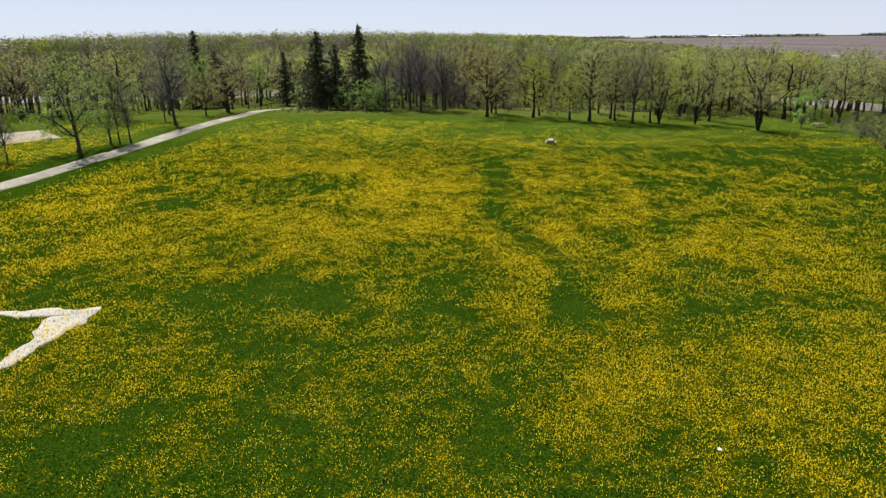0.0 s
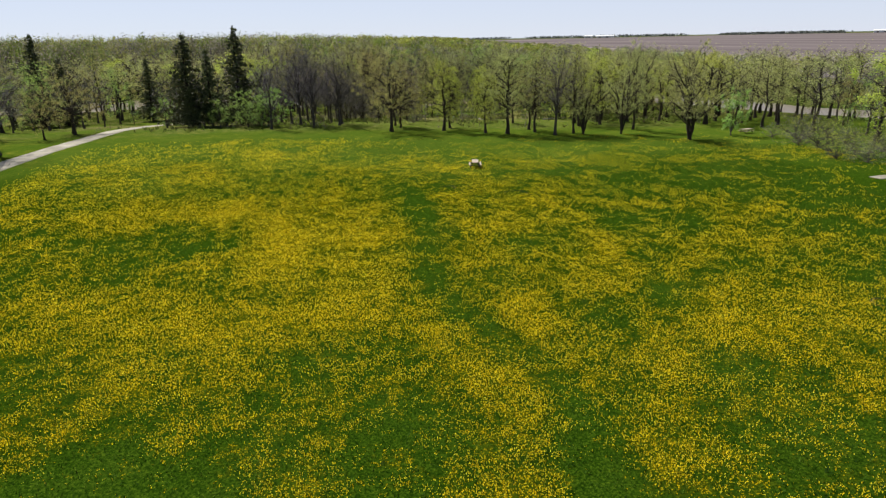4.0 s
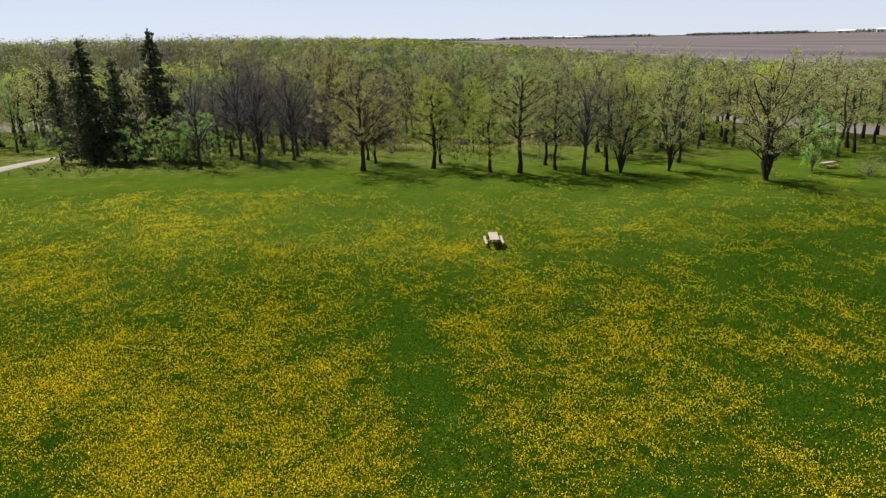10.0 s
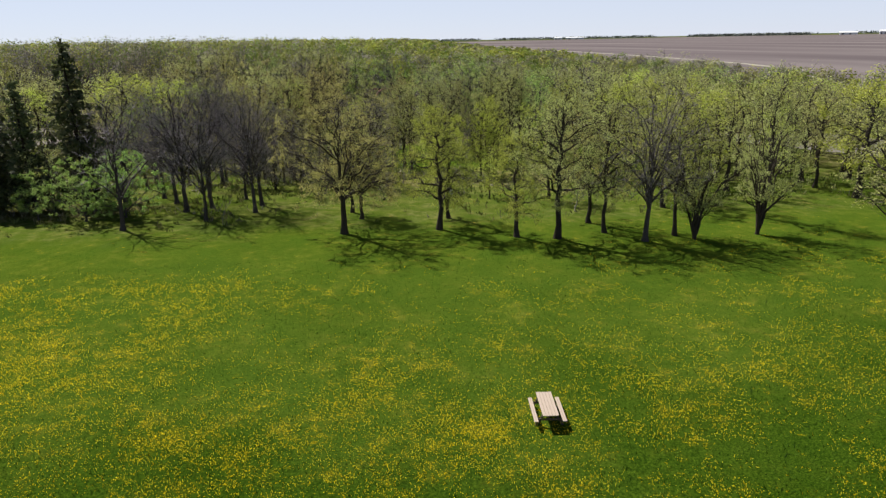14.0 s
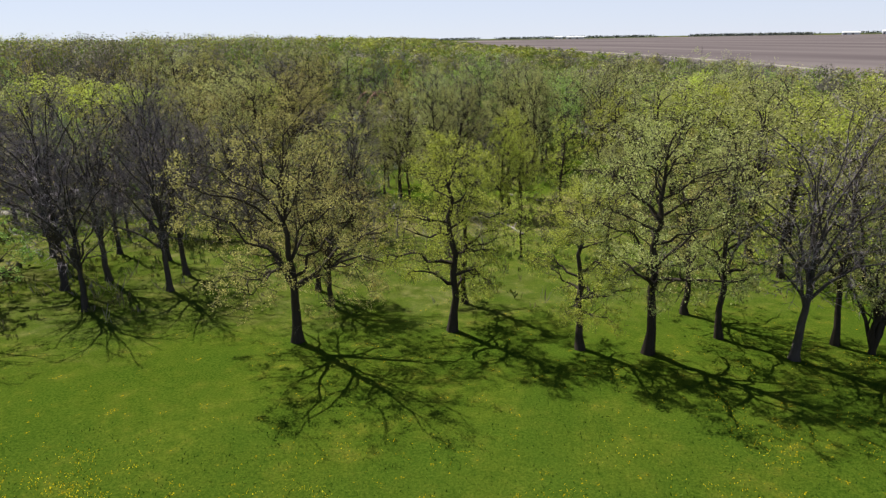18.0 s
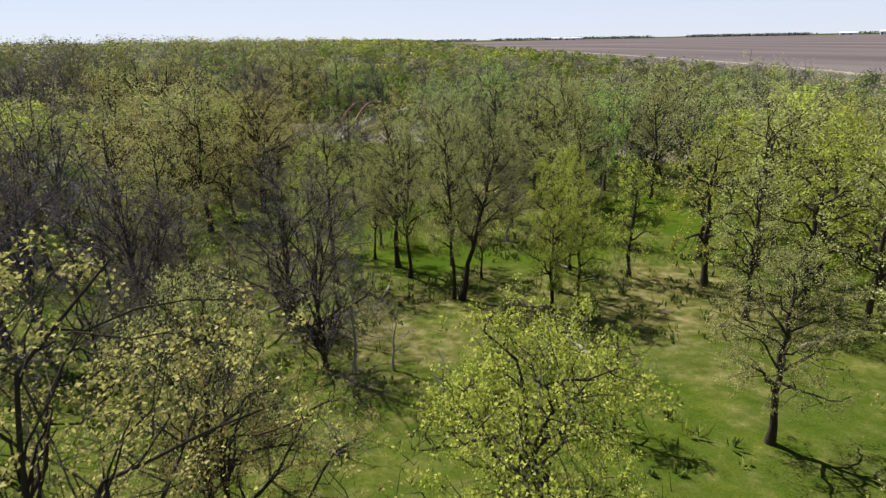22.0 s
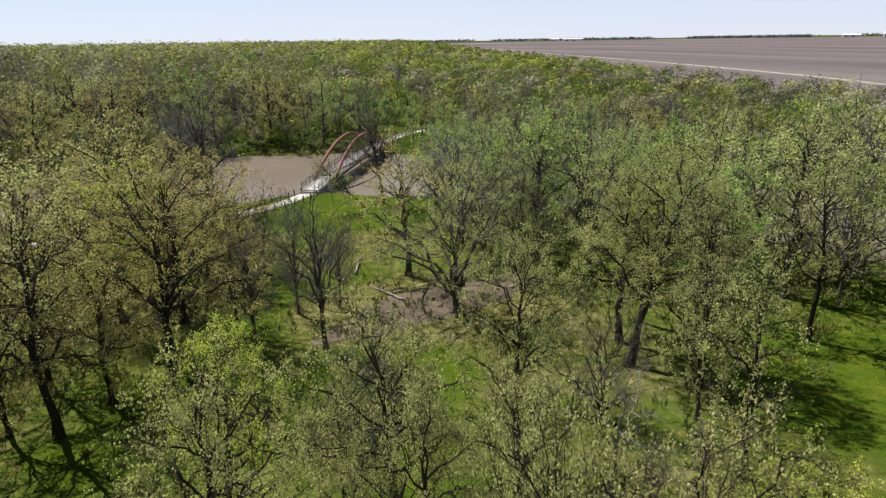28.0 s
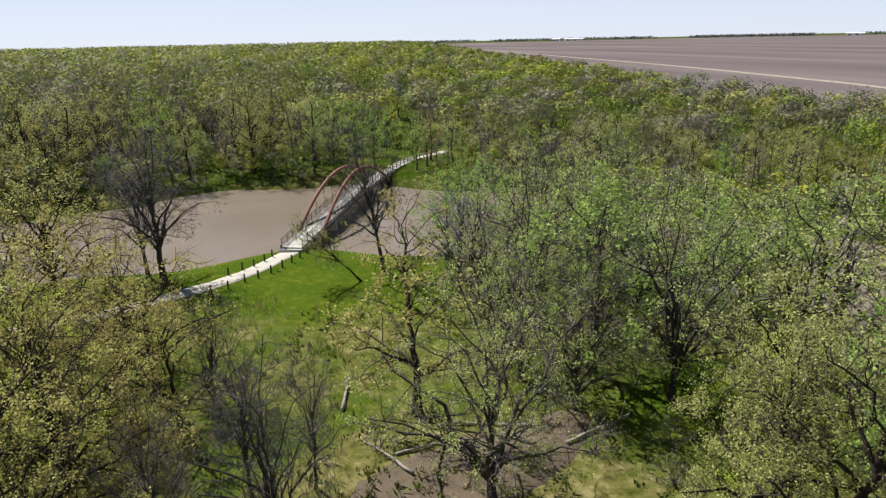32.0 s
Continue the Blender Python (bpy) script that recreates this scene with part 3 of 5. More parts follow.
# ---- trees ----
def grow_tree(seed, height, girth, half, bottom, fork, trunk_share, slope, limbs, wob, levels, sub, tip, ends=2):
    """Branch lines by level, and the twigs (start, end) of a leafless tree.
    half: the crown's half-width, bottom: its lower edge, fork: the lowest limb, all as shares of the height; slope: how steeply limbs rise."""
    rng = random.Random(seed)
    lines, twigs = [], []
    R, Hh = half * height, (1 - bottom) * height / 2
    heart = Vector((rng.uniform(-0.08, 0.08) * R, rng.uniform(-0.08, 0.08) * R, bottom * height + Hh))

    def rand_dir():
        return Vector((rng.gauss(0, 1), rng.gauss(0, 1), rng.gauss(0, 1))).normalized()

    def inside(p, most=1.03):
        """Pull a point back to the crown's egg-shaped envelope."""
        v = (p.z - heart.z) / Hh
        wide = R * (1.0 - 0.22 * max(min(v, 1), -1))
        k = math.sqrt(((p.x - heart.x) ** 2 + (p.y - heart.y) ** 2) / wide ** 2 + v * v)
        return p if k < most else heart + (p - heart) * (most / k)

    def line(p, q, bend, r, level, end_r):
        """A crooked branch from p to q, bowed by bend."""
        n = (8, 6, (4 if ends == 2 else 3) if levels > 2 else 2, ends)[level]
        length = (q - p).length
        pts, rad = [p.copy()], [r]
        stray = Vector((0, 0, 0))
        for i in range(n):
            u = (i + 1) / n
            stray = stray * 0.75 + rand_dir() * wob * length / n * (0.5 if level else 0.22)
            pts.append(p.lerp(q, u) + bend * (4 * u * (1 - u)) + stray)
            rad.append(r + (end_r - r) * u ** 0.85)
        lines.append((level, pts, rad))
        return pts, rad

    r0 = girth * height
    top = trunk_share * height
    pts, rad = line(Vector((0, 0, -0.25)), Vector((heart.x * 0.6, heart.y * 0.6, top)), Vector((0, 0, 0)), r0, 0, r0 * 0.34)
    rad[0] = r0 * 1.5
    az = rng.random() * 6.28
    for k in range(limbs):
        v = -0.82 + 1.76 * ((k + 0.5 + rng.uniform(-0.4, 0.4)) / limbs) ** 0.9
        az += 2.4 + rng.uniform(-0.45, 0.45)
        rho = R * math.sqrt(max(0.03, 1 - v * v)) * (1.0 - 0.22 * v) * rng.uniform(0.66, 1.05)
        goal = heart + Vector((math.cos(az) * rho, math.sin(az) * rho, Hh * v * rng.uniform(0.9, 1.0)))
        z = min(max(goal.z - slope * rho * rng.uniform(0.8, 1.2), fork * height * rng.uniform(0.95, 1.25)), top * 0.985)
        f = (z + 0.25) / (top + 0.25) * 8
        i = min(int(f), 7)
        p = pts[i].lerp(pts[i + 1], f - i)
        length = (goal - p).length
        r = rad[i] * min(0.72, 0.30 + 0.30 * length / R) * rng.uniform(0.85, 1.1)
        way = goal - p
        if way.z < length * 0.6:
            bend = Vector((0, 0, 0.10 * length * rng.uniform(0.3, 1.3)))
        else:                                      # steep limbs go up first, then outwards
            bend = Vector((way.x, way.y, 0)) * -rng.uniform(0.12, 0.26) + Vector((0, 0, 0.04 * length))
        p1, r1 = line(p, goal, bend, r, 1, max(r * 0.2, 0.02))
        for q in range(sub):
            f2 = 0.2 + 0.8 * (q + rng.random()) / sub
            i2 = min(int(f2 * 6), 5)
            o = p1[i2].lerp(p1[i2 + 1], f2 * 6 - i2)
            ax = (p1[i2 + 1] - p1[i2]).normalized()
            out = Vector((o.x - heart.x, o.y - heart.y, (o.z - heart.z) * 0.8)) / R
            d2 = (ax * rng.uniform(0.3, 0.8) + rand_dir() * 0.95 + out * 0.35 + Vector((0, 0, 0.06))).normalized()
            l2 = (0.55 * R + 0.25 * length) * rng.uniform(0.35, 0.75) * (1.15 - 0.45 * f2)
            p2, r2 = line(o, inside(o + d2 * l2), rand_dir() * 0.06 * l2, max(r1[i2] * 0.55, 0.024), 2, 0.011)
            g3 = len(p2) - 1
            for s3 in range(tip if levels > 2 else 0):
                f3 = 0.25 + 0.75 * (s3 + rng.random()) / tip
                i3 = min(int(f3 * g3), g3 - 1)
                q3 = p2[i3].lerp(p2[i3 + 1], f3 * g3 - i3)
                d3 = ((p2[i3 + 1] - p2[i3]).normalized() * 0.6 + rand_dir() * 0.85 + out * 0.2).normalized()
                p3, r3 = line(q3, inside(q3 + d3 * l2 * rng.uniform(0.35, 0.7), 1.08), rand_dir() * 0.05, 0.019, 3, 0.007)
                for j in range(1, len(p3)):
                    for _ in range(4 // ends):
                        e = (p3[j] - p3[j - 1]).normalized() * 0.45 + rand_dir() * 0.8 + Vector((0, 0, 0.08))
                        twigs.append((p3[j], p3[j] + e.normalized() * rng.uniform(0.22, 0.6)))
            if levels == 2:
                for j in range(tip):
                    f3 = 0.25 + 0.75 * (j + rng.random()) / tip
                    i3 = min(int(f3 * 2), 1)
                    q3 = p2[i3].lerp(p2[i3 + 1], f3 * 2 - i3)
                    e = (p2[i3 + 1] - p2[i3]).normalized() * 0.6 + rand_dir() * 0.9
                    twigs.append((q3, q3 + e.normalized() * rng.uniform(0.7, 1.5)))
    return lines, twigs


def wood_mesh(lines, name, mat, sides=(8, 6, 3, 3), keep=(0, 1, 2, 3)):
    vs, fs, o = [], [], 0
    for level, pts, rad in lines:
        if level in keep:
            v, f = tube(pts, rad, sides[level])
            vs.append(v)
            fs += [tuple(i + o for i in q) for q in f]
            o += len(v)
    return mesh_object(name, np.concatenate(vs), fs, mat, True)


def twig_mesh(twigs, name, mat, r=0.012, sides=3):
    a, b = np.array([t[0] for t in twigs]), np.array([t[1] for t in twigs])
    w = b - a
    w /= np.linalg.norm(w, axis=1)[:, None]
    u = np.cross(w, (0.3, 0.5, 0.81))
    u /= np.linalg.norm(u, axis=1)[:, None]
    v = np.cross(w, u)
    n = len(a)
    vs = np.concatenate([a + u * r, a + (-0.5 * u + 0.87 * v) * r, a + (-0.5 * u - 0.87 * v) * r, b])
    k = np.arange(n)
    fs = np.concatenate([np.stack([k + i * n, k + (i + 1) % 3 * n, k + 3 * n], 1) for i in range(sides)])
    return mesh_object(name, vs, fs.tolist(), mat)


def leaf_mesh(centres, size, name, mat, seed, flat=False):
    """A bent leaf cluster of two triangles, or one, at each centre."""
    rng = np.random.default_rng(seed)
    n = len(centres)
    u = rng.normal(size=(n, 3))
    u /= np.linalg.norm(u, axis=1)[:, None]
    w = rng.normal(size=(n, 3)) * 0.8 + (0, 0, 0.6)
    v = np.cross(w, u)
    v /= np.linalg.norm(v, axis=1)[:, None]
    w = np.cross(u, v)
    s = (size * rng.uniform(0.6, 1.4, n))[:, None]
    k = np.arange(n)
    if flat:
        vs = np.concatenate([centres - u * s * 0.9, centres + u * s * 0.5 + v * s * 0.85, centres + u * s * 0.6 - v * s * 0.75])
        fs = np.stack([k, k + n, k + 2 * n], 1)
    else:
        vs = np.concatenate([centres - u * s, centres + v * s * 0.62 + w * s * 0.25, centres + u * s, centres - v * s * 0.62 + w * s * 0.25])
        fs = np.concatenate([np.stack([k, k + n, k + 2 * n, k + 3 * n], 1)])
    return mesh_object(name, vs, fs.tolist(), mat)


def leaf_points(twigs, count, seed, scatter=0.16, low=0.0, bunch=4):
    rng = np.random.default_rng(seed)
    a, b = np.array([t[0] for t in twigs]), np.array([t[1] for t in twigs])
    # leaves come in bunches: some branches are fuller than others
    weight = rng.gamma(0.55, 1.0, len(a))
    if low:
        weight *= np.exp(-low * (a[:, 2] - a[:, 2].min()) / (np.ptp(a[:, 2]) + 1e-6))
    k = count // bunch
    i = rng.choice(len(a), k, p=weight / weight.sum())
    t = rng.uniform(-0.1, 1.05, k)[:, None]
    heart = a[i] + (b[i] - a[i]) * t + rng.normal(0, 0.05, (k, 3))
    return np.repeat(heart, bunch, 0) + rng.normal(0, scatter, (k * bunch, 3))


# kind: object name, label, category, bark, twig and leaf materials, growth, leaves (near, mid), leaf size
KINDS = {
    "oak_tan": ("oak_tree", "spreading bur oak with sparse tan-green spring buds in grass", "tree", BARK, TWIG, LEAF_TAN,
                dict(girth=0.024, half=0.46, bottom=0.18, fork=0.24, trunk_share=0.52, slope=0.75, limbs=18, wob=0.8, sub=6, tip=3), 2600, 0.135, 0.9),
    "oak_yellow": ("oak_tree", "bur oak with young yellow-green leaves in grass", "tree", BARK, TWIG, LEAF_YELLOW,
                   dict(girth=0.024, half=0.32, bottom=0.14, fork=0.20, trunk_share=0.76, slope=0.35, limbs=18, wob=1.1, sub=6, tip=3), 2600, 0.15, 0.2),
    "oak_olive": ("oak_tree", "tall oak with thin olive-green foliage and dark limbs", "tree", BARK, TWIG, LEAF_OLIVE,
                  dict(girth=0.021, half=0.33, bottom=0.25, fork=0.28, trunk_share=0.72, slope=0.6, limbs=18, wob=0.9, sub=6, tip=3), 2300, 0.135, 0.4),
    "oak_forked": ("oak_tree", "oak with several stems from one foot and olive leaves", "tree", BARK, TWIG, LEAF_OLIVE,
                   dict(girth=0.027, half=0.38, bottom=0.28, fork=0.01, trunk_share=0.08, slope=2.8, limbs=10, wob=0.6, sub=9, tip=3), 2500, 0.135, 0.3),
    "bare": ("bare_tree", "leafless ash with grey-purple twigs and dark trunk", "tree", BARK_GREY, TWIG_GREY, LEAF_TAN,
             dict(girth=0.021, half=0.34, bottom=0.28, fork=0.20, trunk_share=0.42, slope=1.5, limbs=16, wob=0.5, sub=7, tip=3), 150, 0.10, 1.5),
    "green": ("maple_tree", "broad tree in fresh green leaf by the wood", "tree", BARK_GREY, TWIG, LEAF_GREEN,
              dict(girth=0.020, half=0.37, bottom=0.12, fork=0.14, trunk_share=0.60, slope=0.9, limbs=16, wob=0.6, sub=6, tip=3), 2500, 0.165, 0.1),
    "willow": ("willow_tree", "wide pale green willow with many arching branches", "tree", BARK_GREY, TWIG_GREY, LEAF_WILLOW,
               dict(girth=0.023, half=0.44, bottom=0.24, fork=0.10, trunk_share=0.34, slope=1.4, limbs=18, wob=0.7, sub=6, tip=4), 2200, 0.11, 0.1),
    "shrub": ("shrub", "low green shrub with many thin stems", "shrub", BARK_GREY, TWIG, LEAF_YELLOW,
              dict(girth=0.016, half=0.50, bottom=0.02, fork=0.02, trunk_share=0.35, slope=1.2, limbs=14, wob=0.6, sub=5, tip=3), 1500, 0.14, 0.2),
    "maple_bush": ("maple_bush", "low spreading maple in fresh green leaf at the meadow edge", "shrub", BARK_GREY, TWIG, LEAF_GREEN,
                   dict(girth=0.020, half=0.52, bottom=0.10, fork=0.06, trunk_share=0.35, slope=0.9, limbs=16, wob=0.7, sub=6, tip=4), 4200, 0.24, 0.0),
    "brush": ("brush", "grey leafless thicket with a few yellow-green leaves", "shrub", BARK_GREY, TWIG_GREY, LEAF_YELLOW,
              dict(girth=0.014, half=0.58, bottom=0.02, fork=0.02, trunk_share=0.35, slope=1.1, limbs=15, wob=0.9, sub=5, tip=4), 600, 0.13, 0.4),
    "plum": ("plum_tree", "wild plum with many dark stems and dense grey-brown twigs", "tree", BARK, TWIG_GREY, LEAF_TAN,
             dict(girth=0.021, half=0.44, bottom=0.10, fork=0.05, trunk_share=0.34, slope=1.1, limbs=18, wob=1.0, sub=9, tip=5), 500, 0.12, 0.6),
    "dead": ("dead_tree", "dead tree with bare silver-grey crooked branches", "tree", DEADWOOD, TWIG_GREY, LEAF_TAN,
             dict(girth=0.018, half=0.36, bottom=0.25, fork=0.25, trunk_share=0.70, slope=0.5, limbs=10, wob=1.2, sub=4, tip=3), 0, 0.1, 1.0),
}
NOMINAL = 13.0


def path_x(y):
    """The line of flight."""
    return -1.5 + 0.13 * y


PROTOS = {}


def tree_at(kind, x, y, h, variant=0, near=True, group="trees of the river wood", turn=None, lean=0.0, wide=1.0, label=""):
    rng = random.Random(int(x * 131 + y * 977) & 0xFFFFFF)
    turn = rng.uniform(0, 360) if turn is None else turn
    m = pose(x, y, land_z(x, y), 0, 0, turn) @ pose(0, 0, 0, 0, lean, 0)
    size = h / NOMINAL
    m = m @ Matrix.Diagonal((size * wide, size * wide, size, 1))
    near = 2 if near and 130 < y < 228 and abs(x - path_x(y)) < (17 if y < 195 else 20) and kind not in ("shrub", "brush") else int(near)
    key = (kind, variant, near)
    if key in PROTOS:
        ob = copy_thing(PROTOS[key], m)
        return tagged(ob, label, group=group)
    name, text, category, bark, twig, leaf, form, count, leaf_size, low = KINDS[kind]
    seed = 100 * variant + 7 + sum(map(ord, kind))
    form = dict(form)
    if near == 2:
        form["sub"], form["tip"] = form["sub"] + 1, form["tip"] + 1
    form["ends"] = 2 if near == 2 else 1
    if kind == "bare" and near:
        form["tip"] += 2
    if not near:
        form["limbs"], form["sub"], form["tip"] = 12, 4, 14 if kind == "bare" else 5
    lines, twigs = grow_tree(seed, NOMINAL, levels=3 if near else 2, **form)
    root = new(name)
    sides = (7, 5, 3, 3) if near else (5, 3, 3, 3)
    if kind in ("shrub", "brush"):
        tagged(mesh_part("stem_mass", wood_mesh(lines, "stem_mass", bark, sides, (0, 1)), root), kind="stuff")
    else:
        mesh_part("trunk", wood_mesh(lines, "trunk", bark, sides, (0, 1)), root)
    tagged(mesh_part("branchwork", wood_mesh(lines, "branchwork", {BARK: BRANCH, BARK_GREY: BRANCH_GREY}.get(bark, bark), sides, (2,)), root), kind="stuff")
    fine = [pair for level, pts, _ in lines if level == 3 for pair in zip(pts, pts[1:])]   # the finest branches join the twigs
    tagged(mesh_part("twig_mass", twig_mesh(twigs + fine, "twig_mass", twig, (0.018, 0.014, 0.011)[near], min(near + 1, 2)), root), kind="stuff")
    if count:
        n = (int(count * (0.85 if count > 600 else 0.35)), int(count * 2.3), int(count * 7.0))[near]
        pts = leaf_points(twigs, n, seed, (0.24, 0.16, 0.13)[near], low, (4, 7, 14)[near])
        tagged(mesh_part("crown", leaf_mesh(pts, leaf_size * (0.74, 0.55, 0.35)[near], "crown", leaf, seed, True), root), kind="stuff")
    root.matrix_basis = m
    PROTOS[key] = root
    tagged(root, label or text, category, group)
    return root


def spruce_at(x, y, h, variant=0, group="spruces by the lane"):
    m = pose(x, y, land_z(x, y), 0, 0, (x * 77) % 360) @ Matrix.Diagonal((h / 15, h / 15, h / 17, 1))
    key = ("spruce", variant)
    if key in PROTOS:
        return tagged(copy_thing(PROTOS[key], m), group=group)
    rng = np.random.default_rng(variant + 5)
    root = new("spruce_tree")
    v, f = tube([(0, 0, -0.3), (0.03, 0, 5), (-0.03, 0.02, 11), (0, 0, 17)], (0.30, 0.21, 0.12, 0.02), 8)
    mesh_part("trunk", mesh_object("trunk", v, f, BARK, True), root)
    bv, bf, cen = [], [], []
    o = 0
    for z in np.arange(1.4, 16.7, 0.5):
        reach = (4.6 * (1 - (z / 17.0) ** 1.3) + 0.2) * (0.82 + 0.22 * math.sin(1.9 * z + variant))
        for k in range(int(5 + 5 * reach / 3)):
            a = rng.uniform(0, 6.28)
            ln = reach * rng.uniform(0.5, 1.2)
            p = [(0, 0, z), (math.cos(a) * ln * 0.5, math.sin(a) * ln * 0.5, z - 0.05 * ln), (math.cos(a) * ln, math.sin(a) * ln, z - 0.16 * ln + 0.16 * rng.normal())]
            tv, tf = tube(p, (0.035, 0.022, 0.006), 3)
            bv.append(tv)
            bf += [tuple(i + o for i in q) for q in tf]
            o += len(tv)
            m2 = int(3 + 3.4 * ln)
            s = rng.uniform(0.2, 1.05, m2)[:, None]
            P = np.array(p)
            c = np.where(s < 0.5, P[0] + (P[1] - P[0]) * s * 2, P[1] + (P[2] - P[1]) * (s * 2 - 1))
            cen.append(c + rng.normal(0, (0.14, 0.14, 0.10), (m2, 3)) - (0, 0, 0.08))
    tagged(mesh_part("branchwork", mesh_object("branchwork", np.concatenate(bv), bf, BARK), root), kind="stuff")
    tagged(mesh_part("crown", leaf_mesh(np.concatenate(cen), 0.29, "crown", NEEDLE, variant + 3), root), kind="stuff")
    root.matrix_basis = m
    PROTOS[key] = root
    return tagged(root, "tall dark green spruce with drooping branches by the lane", "tree", group)


EDGE = "trees at the meadow edge"
FRONT = [  # kind, x, y, height, variant, width
    ("oak_tan", 9.2, 138.5, 14.2, 0, 1.0), ("oak_tan", 11.4, 144.0, 10.9, 1, 0.8), ("oak_olive", 10.7, 147.0, 11.2, 0, 0.8),
    ("oak_yellow", 18.5, 138.2, 12.2, 0, 0.95), ("oak_yellow", 20.5, 142.8, 11.0, 1, 0.8), ("oak_yellow", 25.2, 134.2, 9.8, 2, 1.05),
    ("oak_olive", 28.8, 133.0, 14.6, 1, 1.0), ("oak_tan", 34.2, 138.0, 12.0, 2, 0.9), ("oak_olive", 34.1, 134.0, 13.6, 2, 0.8),
    ("bare", 36.6, 130.6, 15.0, 0, 0.95), ("oak_olive", 40.4, 131.9, 13.0, 0, 0.8), ("oak_forked", 41.6, 130.4, 12.6, 1, 0.8),
    ("oak_forked", 48.8, 131.0, 15.3, 1, 0.85), ("oak_olive", 53.6, 136.8, 14.2, 2, 0.9), ("oak_forked", 57.2, 122.9, 15.4, 0, 1.1),
    ("maple_bush", 67.2, 126.9, 8.8, 0, 0.7), ("bare", 0.4, 149.1, 13.4, 2, 0.9), ("bare", -6.9, 150.6, 14.2, 1, 1.0),
    ("bare", -8.8, 156.5, 14.0, 2, 1.0), ("bare", -4.4, 152.4, 13.0, 0, 0.9), ("bare", -5.0, 172.0, 13.6, 1, 1.0),
    ("maple_bush", -12.7, 149.2, 7.0, 1, 1.1), ("maple_bush", -16.4, 148.6, 6.6, 0, 1.1), ("maple_bush", -21.5, 150.5, 5.0, 1, 1.1), ("bare", 1.0, 153.0, 12.2, 1, 0.9),
    ("oak_olive", 88.0, 144.0, 14.6, 1, 1.0), ("oak_olive", 86.0, 130.5, 14.6, 0, 1.1), ("oak_yellow", 86.0, 115.5, 15.0, 0, 1.1),
    ("brush", 70.5, 109.5, 6.0, 0, 1.5), ("brush", 73.6, 117.6, 5.4, 1, 1.5), ("brush", 67.6, 96.0, 6.0, 0, 1.6),
    ("brush", 71.0, 102.5, 6.0, 1, 1.5), ("shrub", 76, 122, 5.0, 0, 1.3), ("brush", 78, 113, 6.5, 0, 1.4), ("brush", 77, 104, 6.5, 1, 1.4),
    ("oak_yellow", 92, 103, 14, 1, 1.1), ("oak_olive", 99, 122, 14.5, 2, 1.1), ("oak_olive", 80.0, 137.0, 12.0, 0, 0.9),
    ("bare", -26.0, 160.0, 12.0, 0, 0.9), ("bare", -21.0, 163.0, 13.0, 1, 0.9), ("bare", -29.5, 164.5, 11.0, 2, 0.9), ("bare", -14.5, 159.0, 12.5, 0, 0.9),
    ("oak_olive", -21.0, 154.5, 7.5, 1, 0.9), ("green", -32.0, 155.5, 6.5, 0, 1.0), ("bare", -33.0, 159.5, 9.0, 1, 0.9), ("bare", -11.0, 161.5, 13.0, 2, 1.0),
    # along the lane
    ("bare", -60.5, 93.5, 8.4, 2, 0.9), ("green", -53.4, 99.1, 14.0, 0, 1.15), ("green", -51.8, 105.8, 12.0, 1, 0.7),
    ("oak_olive", -50.6, 106.4, 11.5, 2, 0.6), ("bare", -49.2, 107.1, 9.0, 0, 0.8), ("bare", -48.6, 124.8, 13.8, 1, 1.05),
    ("bare", -53, 131, 7.5, 2, 1.0), ("oak_tan", -48.6, 141.4, 9.0, 2, 1.0), ("oak_tan", -45.7, 147.2, 11.6, 0, 1.0),
    ("oak_olive", -47.0, 150.0, 9.6, 1, 0.9), ("oak_olive", -57.8, 204.0, 14.3, 0, 1.0), ("green", -50.0, 190.0, 13.5, 2, 0.8),
    ("green", -46.0, 186.0, 12.5, 0, 0.8), ("bare", -56.8, 196.0, 16.0, 0, 0.9), ("green", -75, 104, 13, 1, 0.9), ("oak_tan", -61, 88, 12, 1, 0.8),
]
for kind, x, y, h, v, w in FRONT:
    tree_at(kind, x, y, h, v, -18 < x < 60 or kind == "brush" or (-62 < x < -45 and y < 152), EDGE, wide=w)
for x, y, h, v in ((-18.4, 157.3, 18.6, 0), (-23.8, 157.0, 14.6, 1), (-28.0, 158.0, 16.0, 0), (-27.0, 153.5, 9.0, 1), (-30.5, 170, 12.5, 1),
                   (-44, 196, 17.5, 1), (-66.5, 190, 18.8, 0), (-62, 192, 18.0, 1), (-33.0, 172, 10.0, 0)):
    spruce_at(x, y, h, v)

